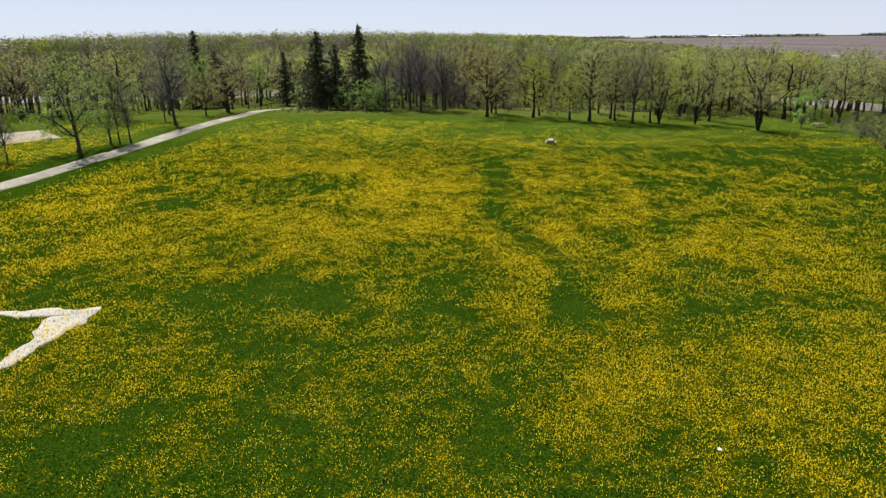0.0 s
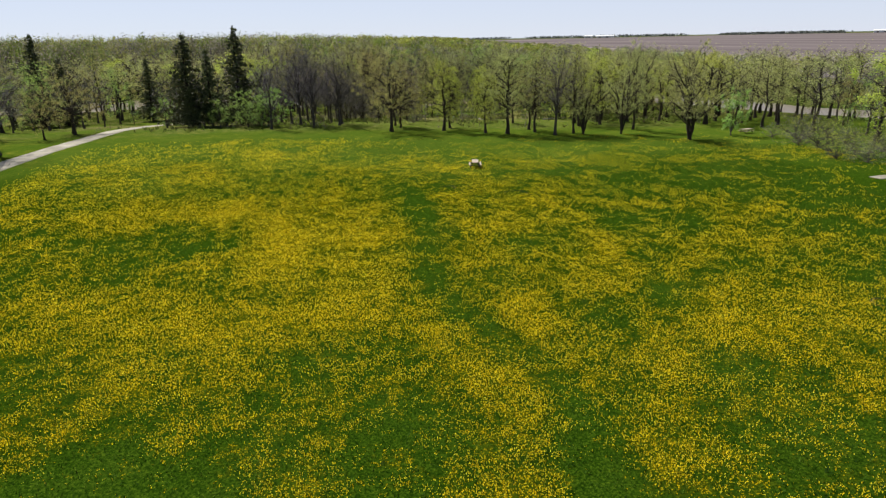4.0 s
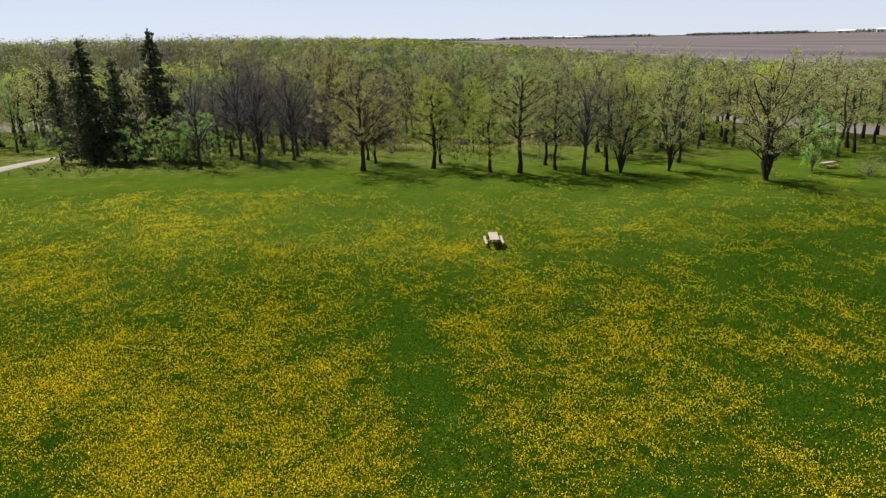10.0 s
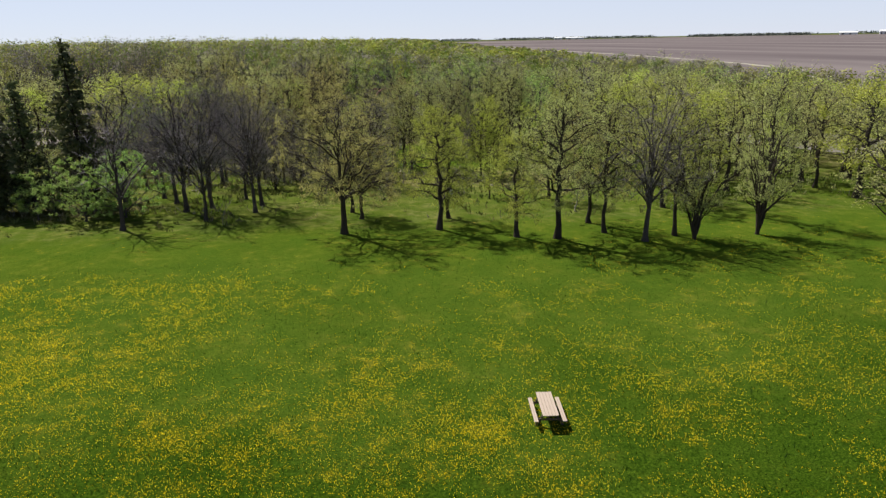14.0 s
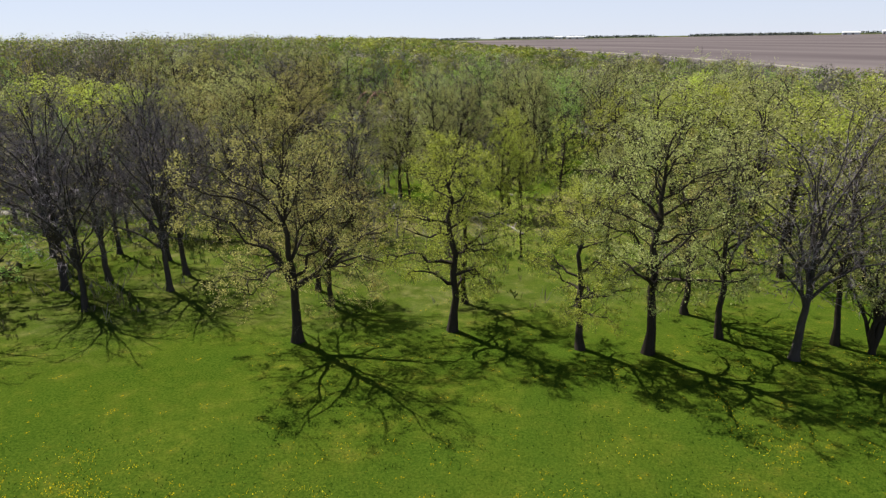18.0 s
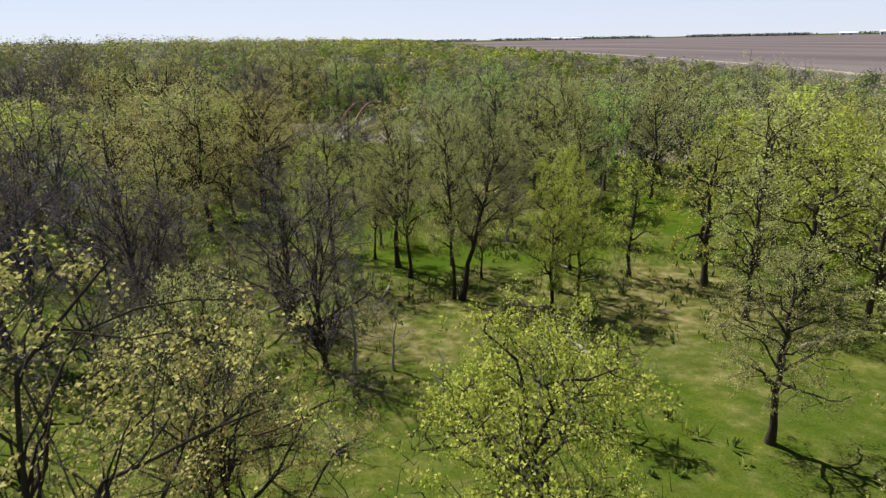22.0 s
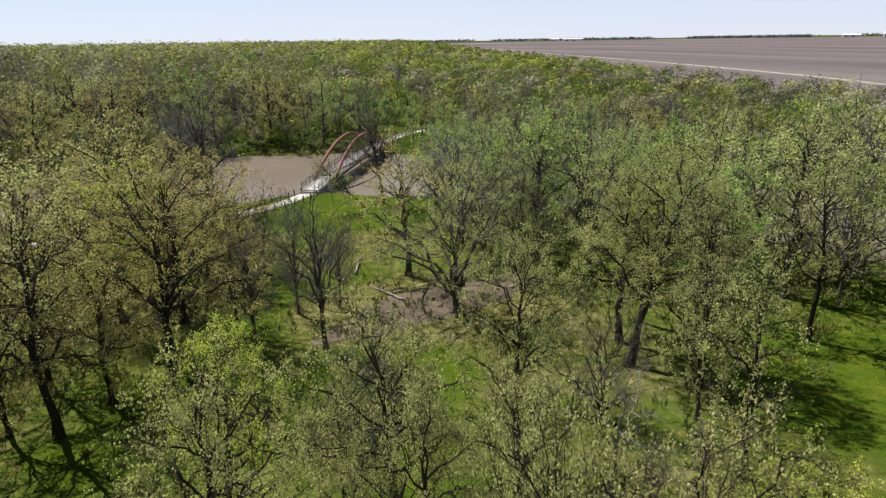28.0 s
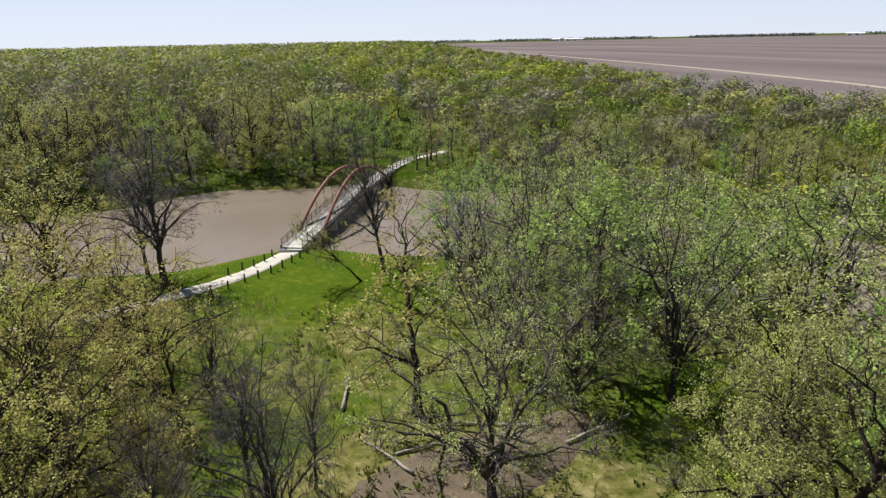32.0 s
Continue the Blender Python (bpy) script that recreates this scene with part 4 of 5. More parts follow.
WOODS = [
    ("plum", 12.6, 171.2, 12.6, 0, 1.0), ("oak_olive", 22.8, 180.3, 15.0, 0, 0.75), ("oak_olive", 22.3, 183.6, 13.0, 1, 0.75), ("oak_olive", 20.6, 186.6, 12.0, 0, 0.7),
    ("oak_olive", 16.6, 180.8, 14.6, 2, 0.75), ("oak_yellow", 33.4, 173.6, 12.4, 0, 0.8), ("oak_olive", 28.5, 178.1, 9.0, 0, 0.7), ("oak_olive", 27.1, 182.8, 10.5, 1, 0.7),
    ("oak_yellow", 31.2, 169.2, 12.6, 1, 0.8), ("oak_yellow", 33.0, 168.3, 10.0, 2, 0.9), ("oak_yellow", 45.2, 171.8, 13.4, 2, 0.85), ("oak_olive", 43.6, 164.6, 15.0, 1, 1.0),
    ("oak_yellow", 54.6, 170.3, 13.0, 0, 0.9), ("oak_olive", 65.4, 171.4, 13.0, 2, 1.0), ("bare", -8.6, 191.6, 15.2, 0, 0.9), ("bare", -8.0, 195.2, 14.5, 1, 0.9),
    ("oak_olive", 58.2, 203.4, 15.0, 0, 0.9), ("oak_yellow", 62.2, 193.4, 12.0, 1, 0.9), ("oak_tan", -7.0, 226.9, 13.1, 0, 0.9), ("oak_tan", -5.8, 207.7, 14.0, 2, 0.85),
    ("oak_tan", 0.3, 226.2, 13.9, 1, 0.9), ("bare", 3.2, 172.5, 11.4, 2, 0.9), ("oak_olive", 4.3, 203.0, 16.2, 0, 1.1), ("oak_tan", 1.5, 210.3, 14.5, 0, 0.85),
    ("oak_tan", 1.2, 203.8, 14.6, 1, 0.75), ("oak_yellow", 15.7, 190.3, 12.0, 0, 0.9), ("bare", 23.5, 192.0, 10.4, 2, 0.8), ("bare", 21.8, 191.6, 9.6, 0, 0.8),
    ("oak_olive", 31.0, 194.4, 12.4, 1, 0.75), ("dead", 34.2, 189.2, 8.2, 0, 1.1), ("oak_olive", 41.8, 189.2, 12.0, 2, 0.9), ("brush", 37.0, 190.0, 5.0, 1, 1.1),
    ("oak_olive", 48.2, 203.0, 13.4, 0, 0.9), ("oak_yellow", 47.0, 210.0, 12.1, 2, 0.9), ("oak_olive", 43.8, 207.0, 13.6, 1, 0.9),
    ("oak_tan", 9.8, 211.0, 16.6, 2, 1.05), ("oak_tan", 9.5, 220.0, 14.5, 0, 0.9), ("bare", 21.1, 211.4, 13.6, 1, 0.85), ("bare", 15.7, 212.8, 13.8, 2, 0.95),
    ("willow", 32.7, 216.2, 15.2, 0, 1.08), ("bare", 19.1, 219.4, 14.0, 2, 0.85), ("bare", 22.8, 220.0, 12.6, 0, 0.85),
    ("bare", 7.4, 262.4, 16.2, 1, 1.2), ("bare", 5.4, 264.6, 13.0, 0, 1.0), ("oak_tan", -1.2, 254.5, 16.4, 2, 1.05), ("oak_tan", -8.5, 252.0, 14.0, 0, 0.9), ("oak_olive", 56.9, 236.4, 14.3, 1, 0.9),
    ("oak_tan", 8.4, 241.0, 13.5, 1, 0.85), ("plum", 16.0, 231.5, 9.5, 0, 0.9), ("oak_tan", 10.5, 229.5, 12.5, 0, 0.85), ("brush", 21.5, 233.5, 5.5, 1, 1.0),
    ("green", 55.7, 228.8, 14.4, 1, 0.8), ("green", 63.2, 231.1, 14.3, 2, 0.9), ("shrub", 49.6, 216.5, 6.5, 0, 1.0),
    ("brush", 43.6, 214.8, 5.0, 0, 1.1), ("oak_tan", 14.0, 217.4, 12.9, 1, 0.85), ("shrub", 16.8, 201.0, 7.2, 1, 1.0), ("brush", 22.4, 199.4, 6.8, 1, 1.05), ("plum", 37.2, 196.6, 8.4, 1, 0.9), ("shrub", 14.2, 196.0, 6.4, 0, 1.0), ("brush", 19.5, 196.5, 5.0, 0, 1.1),
    ("brush", 33.5, 198.0, 8.2, 0, 0.9), ("shrub", 37.5, 200.5, 4.6, 0, 1.1),
    ("oak_olive", 34.4, 150.1, 9.0, 1, 0.95), ("oak_yellow", 27.7, 152.5, 6.6, 1, 1.0), ("brush", 31.8, 157.6, 3.2, 0, 1.3), ("dead", 35.0, 143.3, 4.4, 0, 1.2),
    ("dead", 16.4, 162.5, 7.2, 1, 0.9), ("dead", 23.5, 160.4, 5.0, 1, 1.2), ("dead", 25.3, 155.7, 6.6, 0, 0.9), ("dead", 20.4, 156.8, 6.0, 1, 0.9), ("brush", 16.2, 158.5, 5.0, 0, 1.2), ("bare", 5.5, 159.5, 9.5, 2, 1.0), ("plum", 2.2, 165.3, 6.8, 1, 1.15), ("plum", 8.8, 164.2, 6.4, 0, 1.15), ("dead", 18.7, 161.9, 6.8, 0, 1.0), ("brush", 26.4, 160.3, 3.8, 1, 1.1),
    ("brush", 15.0, 153.5, 4.6, 1, 1.3), ("plum", 5.4, 165.8, 7.2, 0, 1.1), ("bare", -1.5, 168.5, 11.5, 0, 0.9), ("plum", 4.5, 174.5, 10.8, 0, 0.95), ("plum", 8.4, 179.0, 9.6, 1, 0.9), ("plum", 0.4, 181.5, 11.2, 1, 1.0), ("brush", 11.6, 186.5, 6.0, 1, 1.0),
    ("shrub", 38.0, 171.5, 6.5, 0, 0.9), ("oak_yellow", 36.5, 178.5, 11.0, 1, 0.95), ("oak_yellow", 40.5, 175.5, 10.0, 0, 0.9), ("oak_yellow", 49.5, 166.0, 12.5, 1, 0.95), ("brush", 29.5, 164.8, 3.6, 0, 1.2), ("plum", 14.9, 163.3, 13.0, 0, 0.75), ("bare", 12.0, 152.0, 7.6, 2, 0.8), ("brush", 9.0, 176.0, 5.0, 0, 1.2), ("brush", 18.6, 171.5, 4.0, 1, 1.2),
    ("willow", 41.5, 224.5, 13.0, 1, 0.8), ("green", 48.0, 236.0, 13.0, 0, 1.0), ("willow", 38.5, 236.0, 13.5, 1, 0.9), ("green", 44, 246, 13.5, 1, 1.05),
    ("willow", 52.0, 246.5, 13.0, 0, 0.8), ("green", 39.5, 256, 12.0, 2, 1.0), ("brush", 40.5, 219.0, 6.0, 1, 1.1),
    ("shrub", 29.0, 279.0, 5.6, 0, 1.0), ("green", 46.5, 268.0, 12.0, 0, 1.0), ("willow", 58, 262, 12, 1, 0.9), ("green", 68, 249, 12.5, 1, 1.0),
    ("green", 36.0, 327.0, 14.0, 2, 1.0), ("green", 49.0, 331.0, 15.0, 0, 1.0), ("green", 27.0, 322.0, 10.0, 1, 1.1),
]
taken = [(t[1], t[2]) for t in FRONT + WOODS]
for kind, x, y, h, v, w in WOODS:
    tree_at(kind, x, y, h, v, y < 270 and -20 < x < 62, wide=w)
tree_at("oak_olive", 29.4, 256.2, 14.5, 1, True, turn=180, lean=42, wide=0.6, label="leaning tree with thin leaves by the river path")
tree_at("bare", 32.4, 259.0, 18.0, 2, True, turn=180, lean=8, wide=0.8, label="dark bare tree leaning over the bridge approach")
tree_at("oak_olive", 25.1, 173.9, 14.4, 2, True, turn=200, lean=3, wide=0.6, label="slim oak with thin olive leaves, sharing its foot with another")
tree_at("oak_olive", 25.7, 173.6, 13.6, 1, True, turn=0, lean=13, wide=0.7, label="leaning oak with thin olive leaves beside a slim one")
tree_at("oak_olive", 42.5, 203.0, 15.0, 1, True, turn=10, lean=16, wide=0.95, label="leaning oak with thin olive leaves and dark trunk")
taken += [(29.6, 256.5), (33.6, 259), (25.4, 173.7), (42.5, 203.0)]

CLEAR = [(13, 258, 8), (18, 255, 7), (24, 227, 5.5), (19.5, 227, 4.5), (11, 252, 5), (25, 163, 6), (26, 205, 6), (27, 210, 5), (49, 186, 6), (6, 198, 4.5), (8, 192, 6), (11, 185, 4.5), (50, 189, 5.5), (60, 200, 9), (22, 234, 8), (29, 238, 10), (11, 243, 8), (4, 250, 7), (21, 248, 9), (27, 258, 12), (16, 268, 9), (54, 192, 10), (52, 185, 6), (56, 201, 6), (27, 217, 7), (26, 187, 3.5), (57, 238, 4), (24, 169, 5.5), (34, 152, 6), (20, 152, 6), (30, 144, 5),
         (47, 154, 5), (62, 145, 6), (34, 300, 20), (52, 300, 8), (70, 134, 5)]


rng = random.Random(21)
spots = 0
for _ in range(9000):
    y = rng.uniform(143, 262)
    x = rng.uniform(-78, 118)
    if river_gap(x, y) < 3 or along(LANE, x, y) < 4 or along(FOOTPATH, x, y) < 3.2 or (x < -12 and y < 160) or (-62 < x < -22 and y < 200):
        continue
    if any(math.hypot(x - cx, y - cy) < r for cx, cy, r in CLEAR):
        continue
    aside = abs(x - path_x(y)) > 15
    if 140 < y < 224 and -17 < x - path_x(y) < (27 if y < 184 else 17):
        continue
    gap = (5.0 if aside else 6.2) if y < 160 else (4.5 if aside else 6.6) if y < 192 else (4.3 if aside else 5.6) if y < 222 else 5.4 if x > 34 else 4.3
    if any(abs(x - a) < gap and math.hypot(x - a, y - b) < gap for a, b in taken):
        continue
    taken.append((x, y))
    spots += 1
    near = abs(x - path_x(y)) < (13 if y < 190 else 24) and y < 226
    mood = float(wobble(x, y, 22, 3.0)) + rng.uniform(-0.9, 0.9)
    if y > 228:
        kind = rng.choice(("green", "willow", "willow", "green", "willow", "bare") if x > 34 else ("oak_tan", "oak_tan", "bare", "oak_olive"))
    elif rng.random() < 0.16:
        kind = rng.choice(("shrub", "brush"))
    else:
        kind = "bare" if mood < -0.55 else "oak_olive" if mood < -0.05 else "oak_tan" if mood < 0.4 else "oak_yellow" if mood < 1.0 else "green"
    if x > 36 and 204 < y <= 228 and kind not in ("shrub", "brush"):
        kind = rng.choice(("willow", "oak_olive", "willow", "bare", "green"))
    if -32 < x < 8.5 and 140 < y < 188:
        kind = "bare"
    if x > 36 and 140 < y < 204 and rng.random() < 0.75:
        kind = rng.choice(("oak_yellow", "oak_olive", "oak_olive"))
    if x > 34 and y > 222 and kind in ("green", "willow"):
        tree_at(kind, x, y, rng.uniform(12.5, 16.0), rng.randrange(2), 30 < x < 62, wide=rng.uniform(1.0, 1.3))
        continue
    h = (rng.uniform(10.0, 14.0) if y < 205 else rng.uniform(12.0, 15.0)) if kind not in ("shrub", "brush") else rng.uniform(3, 5.5)
    tree_at(kind, x, y, h, rng.randrange(3 if kind not in ("shrub", "brush", "willow") else 2), near, wide=rng.uniform(0.85, 1.2))


# grey thicket and woods beside the meadow, and woods behind the lane
rng = random.Random(5)
side = [(t[1], t[2]) for t in FRONT]
for count, x0, x1, y0, y1, gap, kinds, low, high in ((26, 63, 84, 84, 126, 3.4, ("brush", "brush", "shrub"), 4.5, 7.0), (40, 80, 122, 84, 146, 5.2, ("oak_tan", "bare", "oak_olive", "green", "bare"), 11, 14.5),
                                                     (60, -112, -50, 126, 202, 5.2, ("bare", "oak_olive", "green", "bare", "oak_tan"), 10, 14.5)):
    for _ in range(1200):
        x, y = rng.uniform(x0, x1), rng.uniform(y0, y1)
        if count == 0 or river_gap(x, y) < 3 or along(LANE, x, y) < 7 or (x > 0 and low < 9 and x < 66 + 0.25 * abs(y - 100)) or math.hypot(x - 71.6, y - 129.2) < 4:
            continue
        if any(math.hypot(x - a, y - c) < gap for a, c in side):
            continue
        side.append((x, y))
        count -= 1
        tree_at(rng.choice(kinds), x, y, rng.uniform(low, high), rng.randrange(2), low < 9, EDGE, wide=rng.uniform(0.85, 1.1) * (1.45 if low < 9 else 1.0))


# thick growth along the near bank
rng = random.Random(17)
row = []
for _ in range(3000):
    x, y = rng.uniform(50, 116), rng.uniform(185, 275)
    if len(row) > 58 or y > float(river_mid(x)) or not 2.0 < river_gap(x, y) < 17 or math.hypot(x - 34, y - 264) < 11:
        continue
    if any(math.hypot(x - a, y - c) < 4.6 for a, c in row):
        continue
    row.append((x, y))
    tree_at(rng.choice(("willow", "green", "willow")), x, y, rng.uniform(11.5, 15), rng.randrange(2), False, wide=rng.uniform(1.15, 1.45))


# the far bank's first rows
rng = random.Random(8)
bank = []
for _ in range(4000):
    x, y = rng.uniform(-75, 125), rng.uniform(255, 350)
    if len(bank) > 190 or y < float(river_mid(x)) or not 1.5 < river_gap(x, y) < 26 or along([(41, 316), (46, 327.5), (50, 333), (58, 338)], x, y) < 4:
        continue
    if any(math.hypot(x - a, y - c) < 3.9 for a, c in bank):
        continue
    bank.append((x, y))
    tall = 16.3 - 6.5 * float(ease(5, 75, x)) - (3.0 if river_gap(x, y) < 6 else 0)
    low_growth = river_gap(x, y) < 7 and rng.random() < 0.6
    kind = rng.choice(("shrub", "green", "willow")) if low_growth else rng.choice(("bare", "oak_olive", "green", "bare", "oak_tan", "bare"))
    tree_at(kind, x, y, rng.uniform(4, 7) if low_growth else tall * rng.uniform(0.85, 1.1), rng.randrange(2), False,
            "trees on the far river bank", wide=rng.uniform(1.2, 1.5) if low_growth else rng.uniform(0.75, 0.95))


# ---- far woods, one mass ----
def far_woods():
    rng = np.random.default_rng(3)
    hues = np.array([(0.34, 0.38, 0.035), (0.27, 0.34, 0.035), (0.40, 0.43, 0.05), (0.30, 0.28, 0.19), (0.19, 0.28, 0.035), (0.36, 0.36, 0.09), (0.27, 0.25, 0.22)])
    VS, FS, TS = [], [], []
    o = 0

    def belt(a, b, k):
        nonlocal o
        s = rng.uniform(0, 1, k * 14)
        c = np.stack([a[0] + (b[0] - a[0]) * s + rng.normal(0, 12, k * 14), a[1] + (b[1] - a[1]) * s + rng.normal(0, 12, k * 14), rng.uniform(1, 11, k * 14)], 1)
        m = len(c)
        u = rng.normal(size=(m, 3))
        u /= np.linalg.norm(u, axis=1)[:, None]
        v = np.cross(u, rng.normal(size=(m, 3)))
        v /= np.linalg.norm(v, axis=1)[:, None]
        VS.append(np.stack([c - u * 6, c + u * 4 + v * 5, c + u * 4 - v * 5], 1).reshape(-1, 3))
        # pale grey tint with the aerial haze mixed in
        TS.append(np.tile((0.16, 0.18, 0.17), (3 * m, 1)))
        FS.append(o + np.arange(3 * m).reshape(-1, 3))
        o += 3 * m

    def add_band(count, xr, yr, crown, leaves, size, stem, width=2.6, under=False):
        nonlocal o
        x = rng.uniform(*xr, count)
        y = rng.uniform(*yr, count)
        ok = (river_gap(x, y) > 2) & (plough(x, y) < 0.02) & (x < wood_edge(y))
        ok &= ~((y < 262) & (x > -78) & (x < 118)) & ~((x < -40) & (x > -120) & (y < 128)) & ~((x > 24) & (x < 48) & (y < 330) & (y > 262))
        ok &= ~((x > 40) & (x < 60) & (y < 345) & (y > 312)) 
        if not under:
            ok &= ~((x > -77) & (x < 127) & (river_gap(x, y) < 26) & (y > 200))
        else:
            ok &= (y > river_mid(x)) & (river_gap(x, y) > 2.5) & (along([(41, 318), (46, 327.5), (50, 333), (58, 338)], x, y) > 3)
        x, y = x[ok], y[ok]
        n = len(x)
        tall = 21.5 - 12.0 * ease(-120, 60, x - 23 - 0.21 * (y - 185)) - 6.0 * (y < 262) * (x < 0) + 1.5 * (y < 262) * (x > 0)
        h = tall * crown * rng.uniform(0.76, 1.10, n) * (1 + 0.06 * wobble(x, y, 40, 2.0))
        z = land(x, y)
        pick = (0.5 + 0.5 * wobble(x, y, 30, 5.0)) * 3.5 + rng.uniform(0, 3.5, n)
        pick = pick + 1.3 * ((y > 262) & (y < 450))
        tint = hues[np.clip(pick.astype(int), 0, 6)] * rng.uniform(0.4, 1.15, (n, 1))
        # leaves over the upper crown
        k = leaves
        d = rng.normal(size=(n, k, 3))
        d /= np.linalg.norm(d, axis=2)[:, :, None]
        r = rng.uniform(0.65, 1.0, (n, k, 1))
        rad = np.stack([width + 0.12 * h, width + 0.12 * h, (0.32 if stem > 2 else 0.40) * h], 1)[:, None, :]
        c = np.stack([x, y, z + (0.68 if stem > 2 else 0.60) * h], 1)[:, None, :] + d * r * rad
        c = c.reshape(-1, 3)
        t = np.repeat(tint, k, 0)
        m = len(c)
        out = d.reshape(-1, 3) + rng.normal(0, 0.25, (m, 3)) + (0, 0, 0.2)
        u = np.cross(out, rng.normal(size=(m, 3)))
        u /= np.linalg.norm(u, axis=1)[:, None]
        v = np.cross(out, u)
        v /= np.linalg.norm(v, axis=1)[:, None]
        s = (size * rng.uniform(0.5, 1.5, m))[:, None]
        VS.append(np.stack([c - u * s, c + u * s * 0.6 + v * s * 0.7, c + u * s * 0.6 - v * s * 0.7], 1).reshape(-1, 3))
        TS.append(np.repeat(t, 3, 0))
        FS.append(o + np.arange(3 * m).reshape(-1, 3))
        o += 3 * m
        if stem:
            # trunk and three limbs as slim three-sided spikes
            base = np.stack([x, y, z - 0.2], 1)
            for b in range(stem):
                a = rng.uniform(0, 6.28, n)
                low = base + np.stack([0 * x, 0 * x, (0.0 if b == 0 else 0.3) * h], 1)
                off = (0.05 if b == 0 else 0.27) * h
                top = base + np.stack([np.cos(a) * off, np.sin(a) * off, (0.95 if b == 0 else 0.9) * h], 1)
                w = (0.24 if b == 0 else 0.12) * h / 13
                pts = [low + np.stack([np.cos(q) * w, np.sin(q) * w, 0 * x], 1) for q in (0, 2.1, 4.2)] + [top]
                VS.append(np.stack(pts, 1).reshape(-1, 3))
                TS.append(np.repeat(np.tile((0.06, 0.05, 0.045), (n, 1)), 4, 0))
                i = o + 4 * np.arange(n)[:, None]
                for f in ((0, 1, 3), (1, 2, 3), (2, 0, 3)):
                    FS.append(i + np.array(f)[None, :])
                o += 4 * n

    add_band(700, (-150, 190), (262, 345), 1.0, 170, 0.31, 6)
    add_band(900, (-170, 200), (345, 450), 1.0, 120, 0.42, 5)
    add_band(800, (-260, 205), (118, 262), 1.0, 110, 0.38, 5)
    add_band(1500, (-75, 125), (270, 352), 0.36, 60, 0.34, 2, 1.5, True)
    add_band(2000, (-420, 240), (450, 760), 1.0, 75, 0.70, 1, 3.5)
    add_band(2400, (-1000, 360), (700, 1500), 1.0, 34, 1.45, 0, 6)
    add_band(2400, (-2600, 620), (1400, 3600), 1.0, 20, 2.8, 0, 14)
    # shelter belts on the plain, paled in their tint for distance haze
    for ax, ay, bx, by, k in ((2060, 3430, 2520, 3110, 70), (1150, 3900, 2000, 3700, 60), (2900, 3300, 3700, 2600, 50), (300, 4300, 1150, 4300, 60), (-3200, 2700, -900, 4100, 160)):
        belt((ax, ay), (bx, by), k)
    V, F, T = np.concatenate(VS), np.concatenate(FS), np.concatenate(TS)
    me = bpy.data.meshes.new("woodland")
    me.vertices.add(len(V))
    me.vertices.foreach_set("co", V.ravel())
    me.loops.add(3 * len(F))
    me.loops.foreach_set("vertex_index", F.ravel().astype(np.int32))
    me.polygons.add(len(F))
    me.polygons.foreach_set("loop_start", np.arange(0, 3 * len(F), 3, dtype=np.int32))
    me.update(calc_edges=True)
    me.materials.append(WOODLAND)
    a = me.color_attributes.new("tint", "FLOAT_COLOR", "POINT")
    a.data.foreach_set("color", np.concatenate([T, np.ones((len(T), 1))], 1).ravel())
    ob = new("woodland", me)
    tagged(ob, "wide yellow-green spring woodland reaching to the horizon", "forest", kind="stuff")


far_woods()


# ---- low growth under the trees ----
def undergrowth():
    rng = np.random.default_rng(31)
    n = 19000
    y = rng.uniform(138, 264, n)
    x = path_x(y) + rng.uniform(-62, 62, n)
    thick = 0.5 + 0.55 * wobble(x, y, 6.0, 4.0) + 0.35 * wobble(x, y, 2.0, 2.0)
    for cx, cy, r in LAWNS:
        thick = thick - 0.9 * (1 - ease(r * 0.5, r, np.hypot(x - cx, y - cy)))
    ok = (rng.uniform(0, 1, n) < thick * ease(138, 160, y)) & (river_gap(x, y) > 1.5) & (along(FOOTPATH, x, y) > 2.2) & (along(LANE, x, y) > 3)
    x, y = x[ok], y[ok]
    n = len(x)
    hue = wobble(x, y, 9.0, 6.0) + rng.normal(0, 0.35, n)
    tints = np.array([(0.27, 0.24, 0.21), (0.22, 0.19, 0.10), (0.13, 0.15, 0.04), (0.10, 0.15, 0.03), (0.20, 0.23, 0.05)])
    tint = tints[np.clip((hue * 2.2 + 2.5).astype(int), 0, 4)] * rng.uniform(0.6, 1.3, (n, 1))
    k = 6
    base = np.stack([x, y, land(x, y) - 0.03], 1)[:, None, :] + rng.normal(0, 0.16, (n, k, 3)) * (1, 1, 0)
    tall = (rng.uniform(0.2, 0.75, n) * (1 + 0.8 * (hue < -0.3)))[:, None, None] * rng.uniform(0.6, 1.3, (n, k, 1))
    tip = base + np.concatenate([rng.normal(0, 0.35, (n, k, 2)) * tall, tall], 2)
    a = rng.uniform(0, 6.28, (n, k))
    side = np.stack([np.cos(a), np.sin(a), 0 * a], 2) * (0.03 + 0.09 * rng.uniform(0, 1, (n, k, 1)) * (hue > -0.2)[:, None, None])
    mid = (base + tip) / 2
    P = np.stack([base, mid + side, tip, mid - side], 2).reshape(-1, 3)
    m = n * k
    me = mesh_object("undergrowth", P, np.arange(4 * m).reshape(-1, 4).tolist(), WOODLAND)
    at = me.color_attributes.new("tint", "FLOAT_COLOR", "POINT")
    T = np.repeat(np.concatenate([tint, np.ones((n, 1))], 1), 4 * k, 0)
    at.data.foreach_set("color", T.ravel())
    tagged(new("undergrowth", me), "rough grass, dry stems and seedlings under the trees", "undergrowth", kind="stuff")


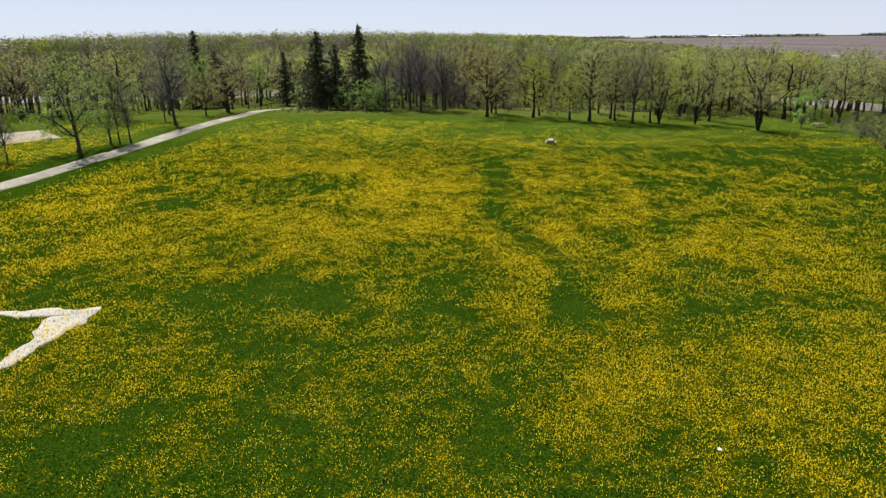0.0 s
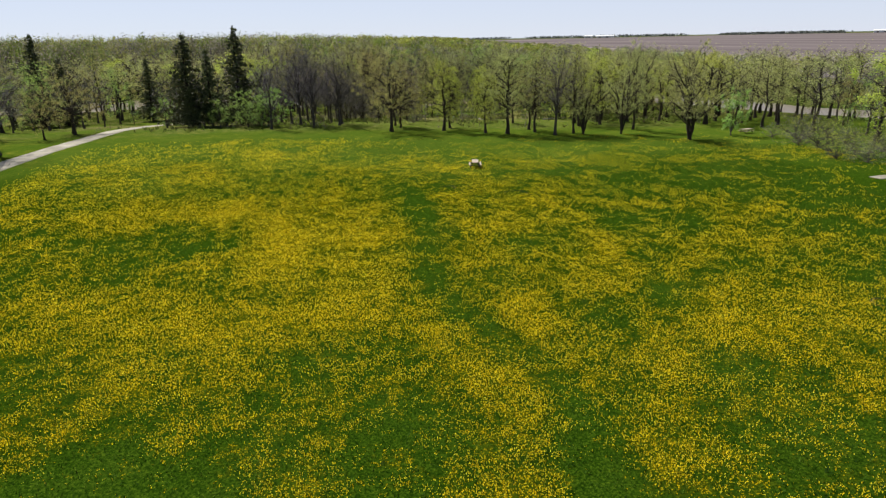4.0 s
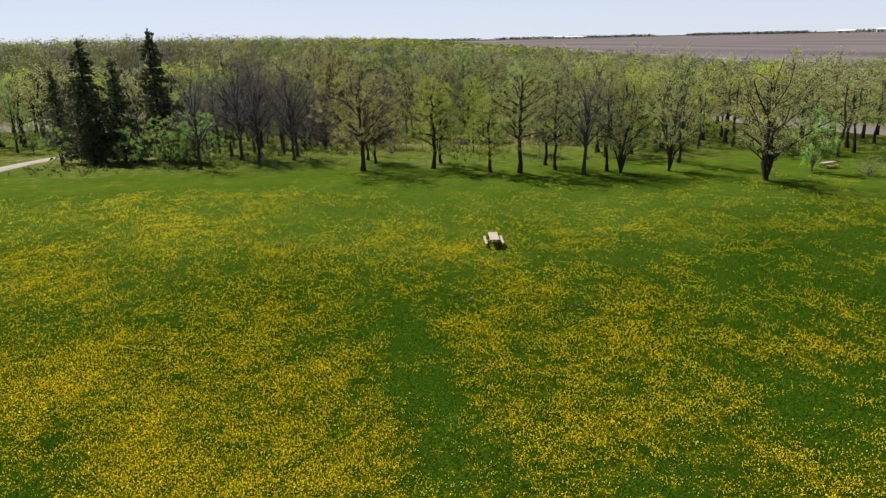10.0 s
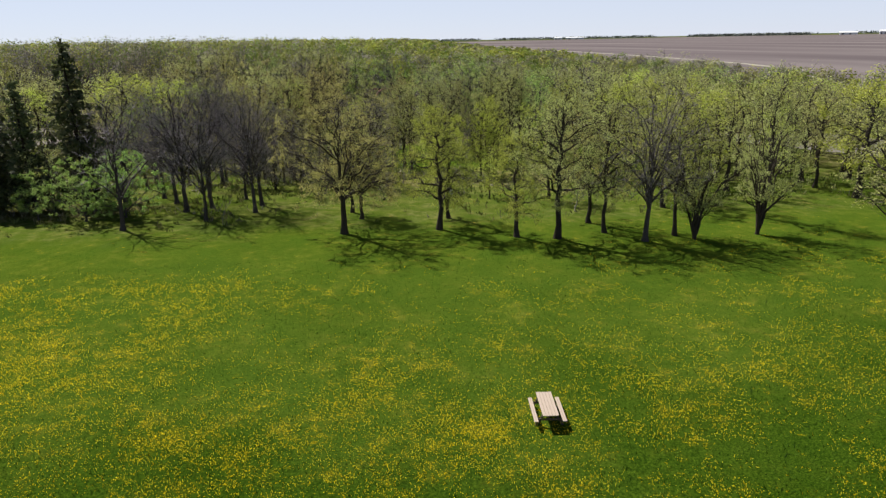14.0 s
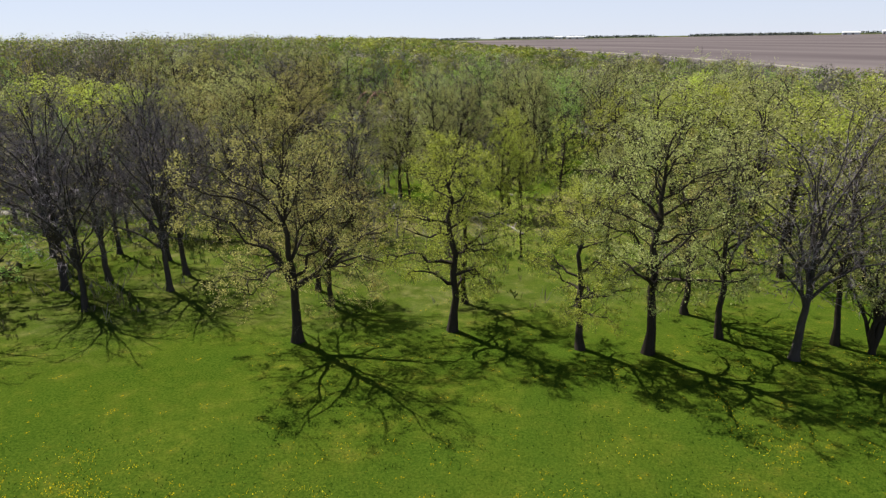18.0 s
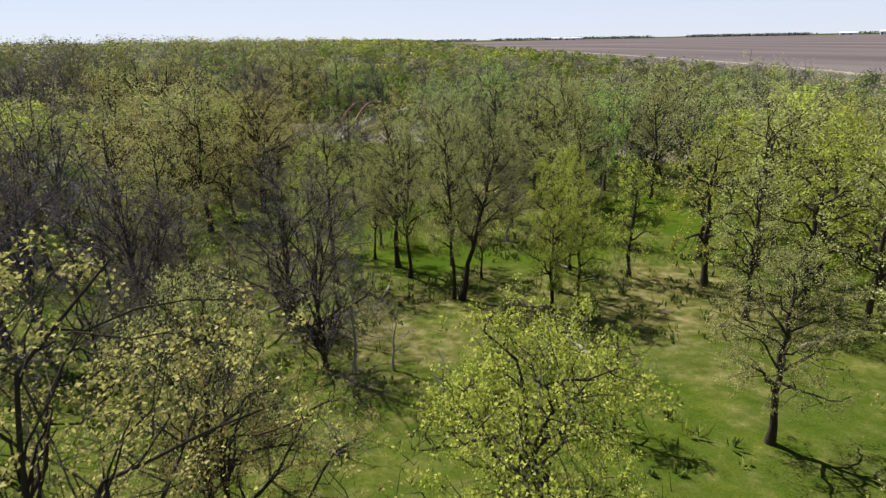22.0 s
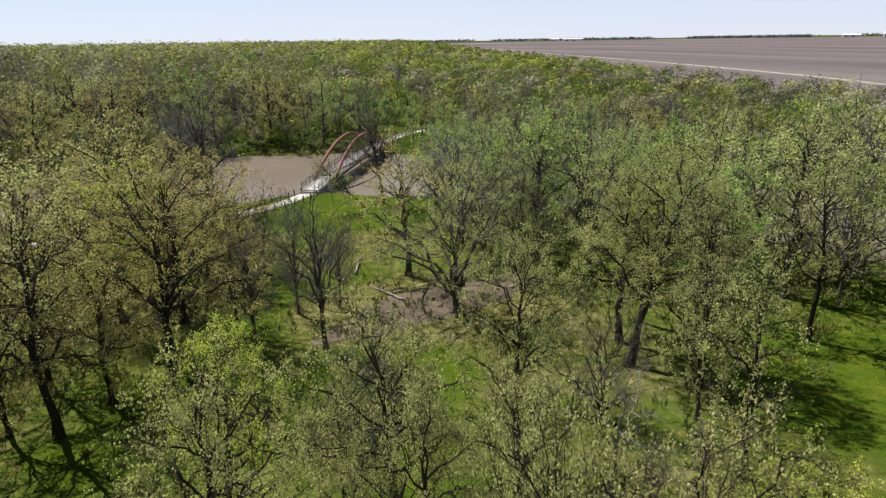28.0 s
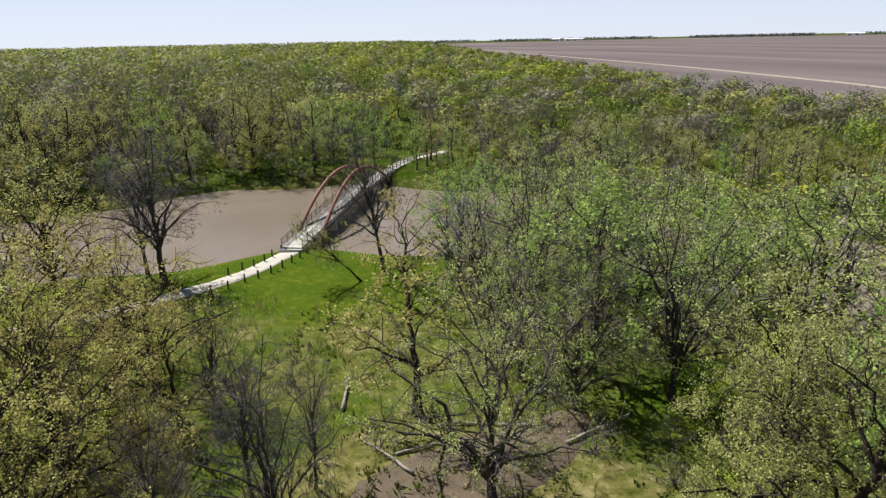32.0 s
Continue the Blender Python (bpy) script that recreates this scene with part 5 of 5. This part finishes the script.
LAWNS = [(40, 151, 9), (36, 159, 4), (24, 166, 7), (46, 158, 3), (16, 151, 6), (26, 207, 8), (24, 185, 6), (50, 188, 8), (56, 195, 10), (26, 187, 5), (27, 258, 12), (14, 268, 9), (30, 144, 6), (8, 192, 5)]
undergrowth()


# ---- dandelions ----
def dandelions():
    rng = np.random.default_rng(11)
    x0, x1, y0, y1 = -70.0, 70.0, 8.0, 130.0
    n = 2400000
    x, y = rng.uniform(x0, x1, n), rng.uniform(y0, y1, n)
    aside = np.abs(x - path_x(y))
    thick = bloom(x, y)
    keep = rng.uniform(0, 1, n) < 0.98 * thick ** 1.2 * (1 - 0.55 * ease(26, 48, aside))
    keep |= rng.uniform(0, 1, n) < 0.15 * ease(76, 90, y) * (1 - ease(102, 116, y)) * (thick > 0.01)   # thinly strewn towards the table
    keep &= (x > path_x(y) - 8 - 0.72 * (y + 5)) & (x < path_x(y) + 12 + 0.72 * (y + 5))
    x, y = x[keep], y[keep]
    n = len(x)
    c = np.stack([x, y, land(x, y) + rng.uniform(0.08, 0.27, n)], 1)
    s = (rng.uniform(0.015, 0.028, n) * (1 + 0.35 * ease(26, 48, np.abs(x - path_x(y)))) * (1 - 0.16 * ease(74, 92, y)))[:, None]
    a = rng.uniform(0, 6.28, n)
    tilt = rng.normal(0, 1.1, (n, 2))
    u = np.stack([np.cos(a), np.sin(a), tilt[:, 0]], 1)
    v = np.stack([-np.sin(a), np.cos(a), tilt[:, 1]], 1)
    P = np.stack([c - u * s, c + u * 0.6 * s - v * s, c + u * 0.6 * s + v * s], 1).reshape(-1, 3)
    me = bpy.data.meshes.new("dandelions")
    me.vertices.add(3 * n)
    me.vertices.foreach_set("co", P.ravel())
    me.loops.add(3 * n)
    me.loops.foreach_set("vertex_index", np.arange(3 * n, dtype=np.int32))
    me.polygons.add(n)
    me.polygons.foreach_set("loop_start", np.arange(0, 3 * n, 3, dtype=np.int32))
    me.update(calc_edges=True)
    me.materials.append(DANDELION)
    tagged(new("dandelions", me), "countless open yellow dandelions standing in green grass", "flowers", kind="stuff")


dandelions()


# ---- standing grass ----
def meadow_grass():
    """Single upright blades and tufts between the flowers."""
    rng = np.random.default_rng(23)
    n = 230000
    y = rng.uniform(8, 131, n)
    x = path_x(y) + rng.uniform(-1, 1, n) * np.minimum(46, 14 + 0.62 * y)
    ok = (along(LANE, x, y) > 3.2) & (rng.uniform(0, 1, n) < 1 - 0.5 * mown(x, y)) & (np.hypot(x - 16.7, y - 103.4) > 1.6)
    x, y = x[ok], y[ok]
    n = len(x)
    base = np.stack([x, y, land(x, y) - 0.02], 1)
    tall = (rng.uniform(0.09, 0.24, n) * (1 - 0.45 * mown(x, y)))[:, None]
    a = rng.uniform(0, 6.28, n)
    side = np.stack([np.cos(a), np.sin(a), 0 * a], 1) * rng.uniform(0.012, 0.035, (n, 1))
    tip = base + np.concatenate([rng.normal(0, 0.45, (n, 2)) * tall, tall], 1)
    P = np.stack([base - side, base + side, tip], 1).reshape(-1, 3)
    me = mesh_object("meadow_grass", P, np.arange(3 * n).reshape(-1, 3).tolist(), BLADES)
    tagged(new("meadow_grass", me), "short green grass blades standing across the meadow", "grass", kind="stuff")


meadow_grass()


# ---- picnic tables ----
def picnic_table(x, y, turn):
    root = new("picnic_table")
    for i in range(5):
        box_part("top_plank", WOOD, root, (2.3, 0.148, 0.042), (0, (i - 2) * 0.158, 0.755), bevel=0.006)
    for side in (-1, 1):
        for i in range(2):
            box_part("seat_plank", WOOD, root, (2.3, 0.098, 0.042), (0, side * (0.64 + 0.106 * i), 0.44), bevel=0.006)
    for e in (-0.8, 0.8):
        box_part("seat_beam", SHADED_FRAME, root, (0.05, 1.50, 0.1), (e, 0, 0.368), bevel=0.005)
        box_part("top_beam", SHADED_FRAME, root, (0.05, 0.76, 0.09), (e, 0, 0.688), bevel=0.005)
        for side in (-1, 1):
            box_part("leg", SHADED_FRAME, root, (0.045, 0.1, 0.87), (e + 0.05, side * 0.45, 0.36), (side * 33, 0, 0), bevel=0.005)
        box_part("brace", SHADED_FRAME, root, (0.62, 0.05, 0.08), (e * 0.62, 0, 0.52), (0, 33 if e > 0 else -33, 0), bevel=0.004)
    root.matrix_basis = pose(x, y, land_z(x, y), 0, 0, turn)
    return tagged(root, "pale weathered wooden picnic table standing in the dandelion meadow", "table", "picnic tables")


table = picnic_table(16.67, 103.35, 79.2)
for x, y, a in ((71.6, 129.2, 12), (-29.5, 178.0, 60)):
    tagged(copy_thing(table, pose(x, y, land_z(x, y), 0, 0, a)), "pale wooden picnic table in the shade of trees")


# ---- footbridge ----
def bridge():
    A, B = Vector((21.9, 270.5, 0)), Vector((41.2, 318.6, 0))
    L = (B - A).length
    turn = math.degrees(math.atan2(B.y - A.y, B.x - A.x))
    root = new("footbridge")
    root.matrix_basis = pose(A.x, A.y, 0, 0, 0, turn)

    def deck_z(s):
        return -1.8 + 0.6 * math.sin(math.pi * min(max(s / L, 0), 1)) + 0.4 * s / L

    W = 2.7
    N = 44
    for k in range(N):
        s = (k + 0.5) * L / N
        slope = math.degrees(math.atan2(deck_z(s + 0.3) - deck_z(s - 0.3), 0.6))
        box_part("deck_plank", CONCRETE if k < 8 else DECKING, root, (L / N - 0.03, W, 0.12), (s, 0, deck_z(s)), (0, -slope, 0))
    for side in (-1, 1):
        pts = [(s, side * (W / 2 + 0.12), deck_z(s) - 0.35) for s in np.linspace(0, L, 24)]
        v, f = tube(pts, [0.24] * 24, 6)
        mesh_part("girder", mesh_object("girder", v, f, STEEL, True), root)
        for top in (0.3, 0.5, 0.7, 0.9, 1.15):
            v, f = tube([(s, side * (W / 2 + 0.05), deck_z(s) + top) for s in np.linspace(0, L, 24)], [0.05 if top > 1 else 0.03] * 24, 5)
            mesh_part("rail", mesh_object("rail", v, f, STEEL, True), root)
        for s in np.linspace(0.3, L - 0.3, 28):
            box_part("rail_post", STEEL, root, (0.07, 0.07, 1.3), (s, side * (W / 2 + 0.05), deck_z(s) + 0.55))
        # arch rib from bank to bank
        s0, s1, rise = 5.5, 46.5, 5.1
        t = np.linspace(0, 1, 25)
        arch = [(s0 + (s1 - s0) * q, side * (W / 2 + 0.45) * (1 - 0.12 * math.sin(math.pi * q)), deck_z(s0 + (s1 - s0) * q) - 1.2 + rise * 4 * q * (1 - q) * 1.12) for q in t]
        v, f = tube(arch, [0.27] * 25, 8)
        mesh_part("arch", mesh_object("arch", v, f, WEATHERING, True), root, "red-brown arched steel rib")
        for q in np.linspace(0.14, 0.86, 9):
            s = s0 + (s1 - s0) * q
            zt = deck_z(s) - 1.2 + rise * 4 * q * (1 - q) * 1.12
            v, f = tube([(s, side * (W / 2 + 0.2), deck_z(s)), (s, side * (W / 2 + 0.43), zt)], [0.035, 0.035], 5)
            mesh_part("hanger", mesh_object("hanger", v, f, STEEL), root)
    for s, z in ((0.2, -1.75), (L - 0.2, -1.4)):
        box_part("abutment", CONCRETE, root, (1.2, W + 0.3, 2.6), (s, 0, z - 1.45), bevel=0.04)
    for s in (14.0, 40.0):
        box_part("pier", CONCRETE, root, (0.9, W + 0.4, 4.6), (s, 0, deck_z(s) - 2.95), bevel=0.05)
    tagged(root, "steel footbridge with red arches and dark railings over the river", "bridge")
    return A, B


bridge()

# posts along the footpath
for x, y in [(15.34, 257.76), (17.01, 259.75), (18.46, 260.6), (19.89, 261.97), (21.17, 263.76), (22.31, 265.47), (23.33, 267.15), (24.2, 269.13),
             (13.6, 256.9), (15.0, 262.6), (16.5, 264.2), (17.8, 265.2), (19.0, 266.9), (19.9, 268.6), (21.0, 271.0)]:
    bm = bmesh.new()
    bmesh.ops.create_cone(bm, cap_ends=True, segments=8, radius1=0.11, radius2=0.10, depth=1.2, matrix=pose(0, 0, 0.35))
    bmesh.ops.create_cone(bm, cap_ends=True, segments=8, radius1=0.10, radius2=0.05, depth=0.06, matrix=pose(0, 0, 0.978))
    me = bpy.data.meshes.new("bollard")
    bm.to_mesh(me)
    bm.free()
    me.materials.append(POST)
    ob = new("bollard", me)
    ob.matrix_basis = pose(x - 0.45, y, land_z(x - 0.45, y), 2, 1, 0)
    tagged(ob, "dark wooden bollard beside the white footpath", "bollard", "bollards along the footpath")


# fenced path on the far bank
def far_fence():
    root = new("fence")
    pts = [(42.6, 319.5), (47.0, 326.5), (50.5, 331.5), (55, 335)]
    for (ax, ay), (bx, by) in zip(pts, pts[1:]):
        d = math.degrees(math.atan2(by - ay, bx - ax))
        ln = math.hypot(bx - ax, by - ay)
        for z in (0.55, 1.0):
            box_part("rail", LIMESTONE, root, (ln, 0.08, 0.22), ((ax + bx) / 2, (ay + by) / 2, land_z((ax + bx) / 2, (ay + by) / 2) + z), (0, 0, d))
        for k in range(4):
            x, y = ax + (bx - ax) * k / 4, ay + (by - ay) * k / 4
            box_part("post", POST, root, (0.16, 0.16, 1.5), (x, y, land_z(x, y) + 0.6))
    tagged(root, "white rail fence with dark posts on the far bank", "fence")


far_fence()
tagged(ribbon("pavement", [(41.2, 318.6), (45.8, 327.5), (49.5, 332.5), (58, 338)], 2.6, LIMESTONE, 0.04), "pale footpath on the far bank", "footpath", kind="structure")


# white farm buildings far away
def barn(x, y, ln, w, h, turn):
    root = new("farm_building")
    box_part("wall", WHITE_METAL, root, (ln, w, h), (0, 0, h / 2))
    bm = bmesh.new()
    vs = [bm.verts.new(p) for p in ((-ln / 2 - 1, -w / 2 - 1, h), (ln / 2 + 1, -w / 2 - 1, h), (ln / 2 + 1, w / 2 + 1, h), (-ln / 2 - 1, w / 2 + 1, h), (-ln / 2 - 1, 0, h * 1.5), (ln / 2 + 1, 0, h * 1.5))]
    for f in ((0, 1, 5, 4), (2, 3, 4, 5), (0, 4, 3), (1, 2, 5), (3, 2, 1, 0)):
        bm.faces.new([vs[i] for i in f])
    part("roof", bm, WHITE_METAL, root)
    for k in (-0.3, 0.1):
        box_part("door", STEEL, root, (ln * 0.12, 0.6, h * 0.6), (ln * k, -w / 2 - 0.1, h * 0.3))
    root.matrix_basis = pose(x, y, land_z(x, y), 0, 0, turn)
    tagged(root, "white metal farm building far across the fields", "building", "far farm buildings")


for b in ((2420, 2760, 70, 25, 9, -40), (2510, 2660, 35, 20, 12, -40), (1420, 3450, 90, 25, 8, -20), (1350, 3500, 40, 20, 9, -20)):
    barn(*b)


# ---- small things ----
def fallen_log(x, y, ln, r, turn, grey=True):
    rng = random.Random(int(x * 10 + y))
    root = new("fallen_log")
    pts = [(-ln / 2 + ln * k / 6, 0.12 * rng.uniform(-1, 1) * k / 3, r * 0.8 + 0.1 * rng.random()) for k in range(7)]
    v, f = tube(pts, [r * (1 - 0.09 * k) for k in range(7)], 7)
    f = f + [tuple(range(6, -1, -1)), tuple(range(42, 49))]
    mesh_part("trunk", mesh_object("trunk", v, f, DEADWOOD if grey else BARK, True), root)
    for _ in range(5):
        p = Vector(pts[rng.randrange(2, 7)])
        d = Vector((rng.uniform(0.2, 1), rng.uniform(-1, 1), rng.uniform(0.1, 0.9))).normalized() * ln * rng.uniform(0.15, 0.35)
        q = [p + d * s + Vector((0, 0, 0.12 * math.sin(5 * s))) for s in (0, 0.35, 0.7, 1.0)]
        v, f = tube(q, [r * 0.35, r * 0.26, r * 0.16, 0.01], 5)
        mesh_part("branch", mesh_object("branch", v, f, DEADWOOD if grey else BARK, True), root)
    root.matrix_basis = pose(x, y, land_z(x, y), 0, 0, turn)
    tagged(root, "fallen grey dead trunk with broken branches on dry grass", "log", "fallen logs in the wood")


for spec in ((30.5, 170.5, 4.0, 0.10, 150), (30.0, 222.5, 4.0, 0.10, 10), (27.5, 222.0, 5.0, 0.12, 120),
             (42.0, 221.5, 6.0, 0.16, 20), (25.5, 231.0, 5.0, 0.14, 80), (30.2, 163.8, 6.5, 0.15, 100), (46.0, 160.0, 5.0, 0.14, 15),
             (35.0, 224.0, 6.0, 0.15, 160), (13.0, 176.0, 5.0, 0.13, 45), (37.0, 178.0, 5.5, 0.14, 300), (20.0, 176.0, 4.0, 0.11, 250)):
    fallen_log(*spec)


def drum(x, y):
    root = new("barrel")
    for name, r, z0, z1 in (("body", 0.29, 0.0, 0.88), ("rim", 0.305, 0.86, 0.91), ("hoop", 0.302, 0.28, 0.32), ("hoop", 0.302, 0.56, 0.60)):
        bm = bmesh.new()
        bmesh.ops.create_cone(bm, cap_ends=True, segments=20, radius1=r, radius2=r, depth=z1 - z0, matrix=pose(0, 0, (z0 + z1) / 2))
        part(name, bm, WHITE_METAL, root)
    root.matrix_basis = pose(x, y, land_z(x, y), 3, 2, 20)
    tagged(root, "white metal barrel standing in the undergrowth", "barrel")


drum(25.0, 206.7)


def sign(x, y):
    root = new("sign_post")
    box_part("post", POST, root, (0.09, 0.09, 1.5), (0, 0, 0.7), bevel=0.01)
    box_part("board", WHITE_METAL, root, (0.42, 0.03, 0.34), (0, -0.062, 1.28), bevel=0.008)
    box_part("board", WHITE_METAL, root, (0.42, 0.03, 0.26), (0, -0.062, 0.9), bevel=0.008)
    root.matrix_basis = pose(x, y, land_z(x, y), 0, 0, 12)
    tagged(root, "small white double sign on a dark post among oaks", "sign")


sign(22.6, 151.0)

bm = bmesh.new()
bmesh.ops.create_icosphere(bm, subdivisions=2, radius=0.11)
for v in bm.verts:
    v.co *= 1 + 0.35 * noise.noise(v.co * 14)
    v.co.z *= 0.45
paper = bpy.data.meshes.new("paper_scrap")
bm.to_mesh(paper)
bm.free()
paper.materials.append(WHITE_METAL)
scrap = new("paper_scrap", paper)
scrap.location = (11.5, 24.4, land_z(11.5, 24.4) + 0.06)
tagged(scrap, "crumpled white paper scrap lying among dandelions", "litter")
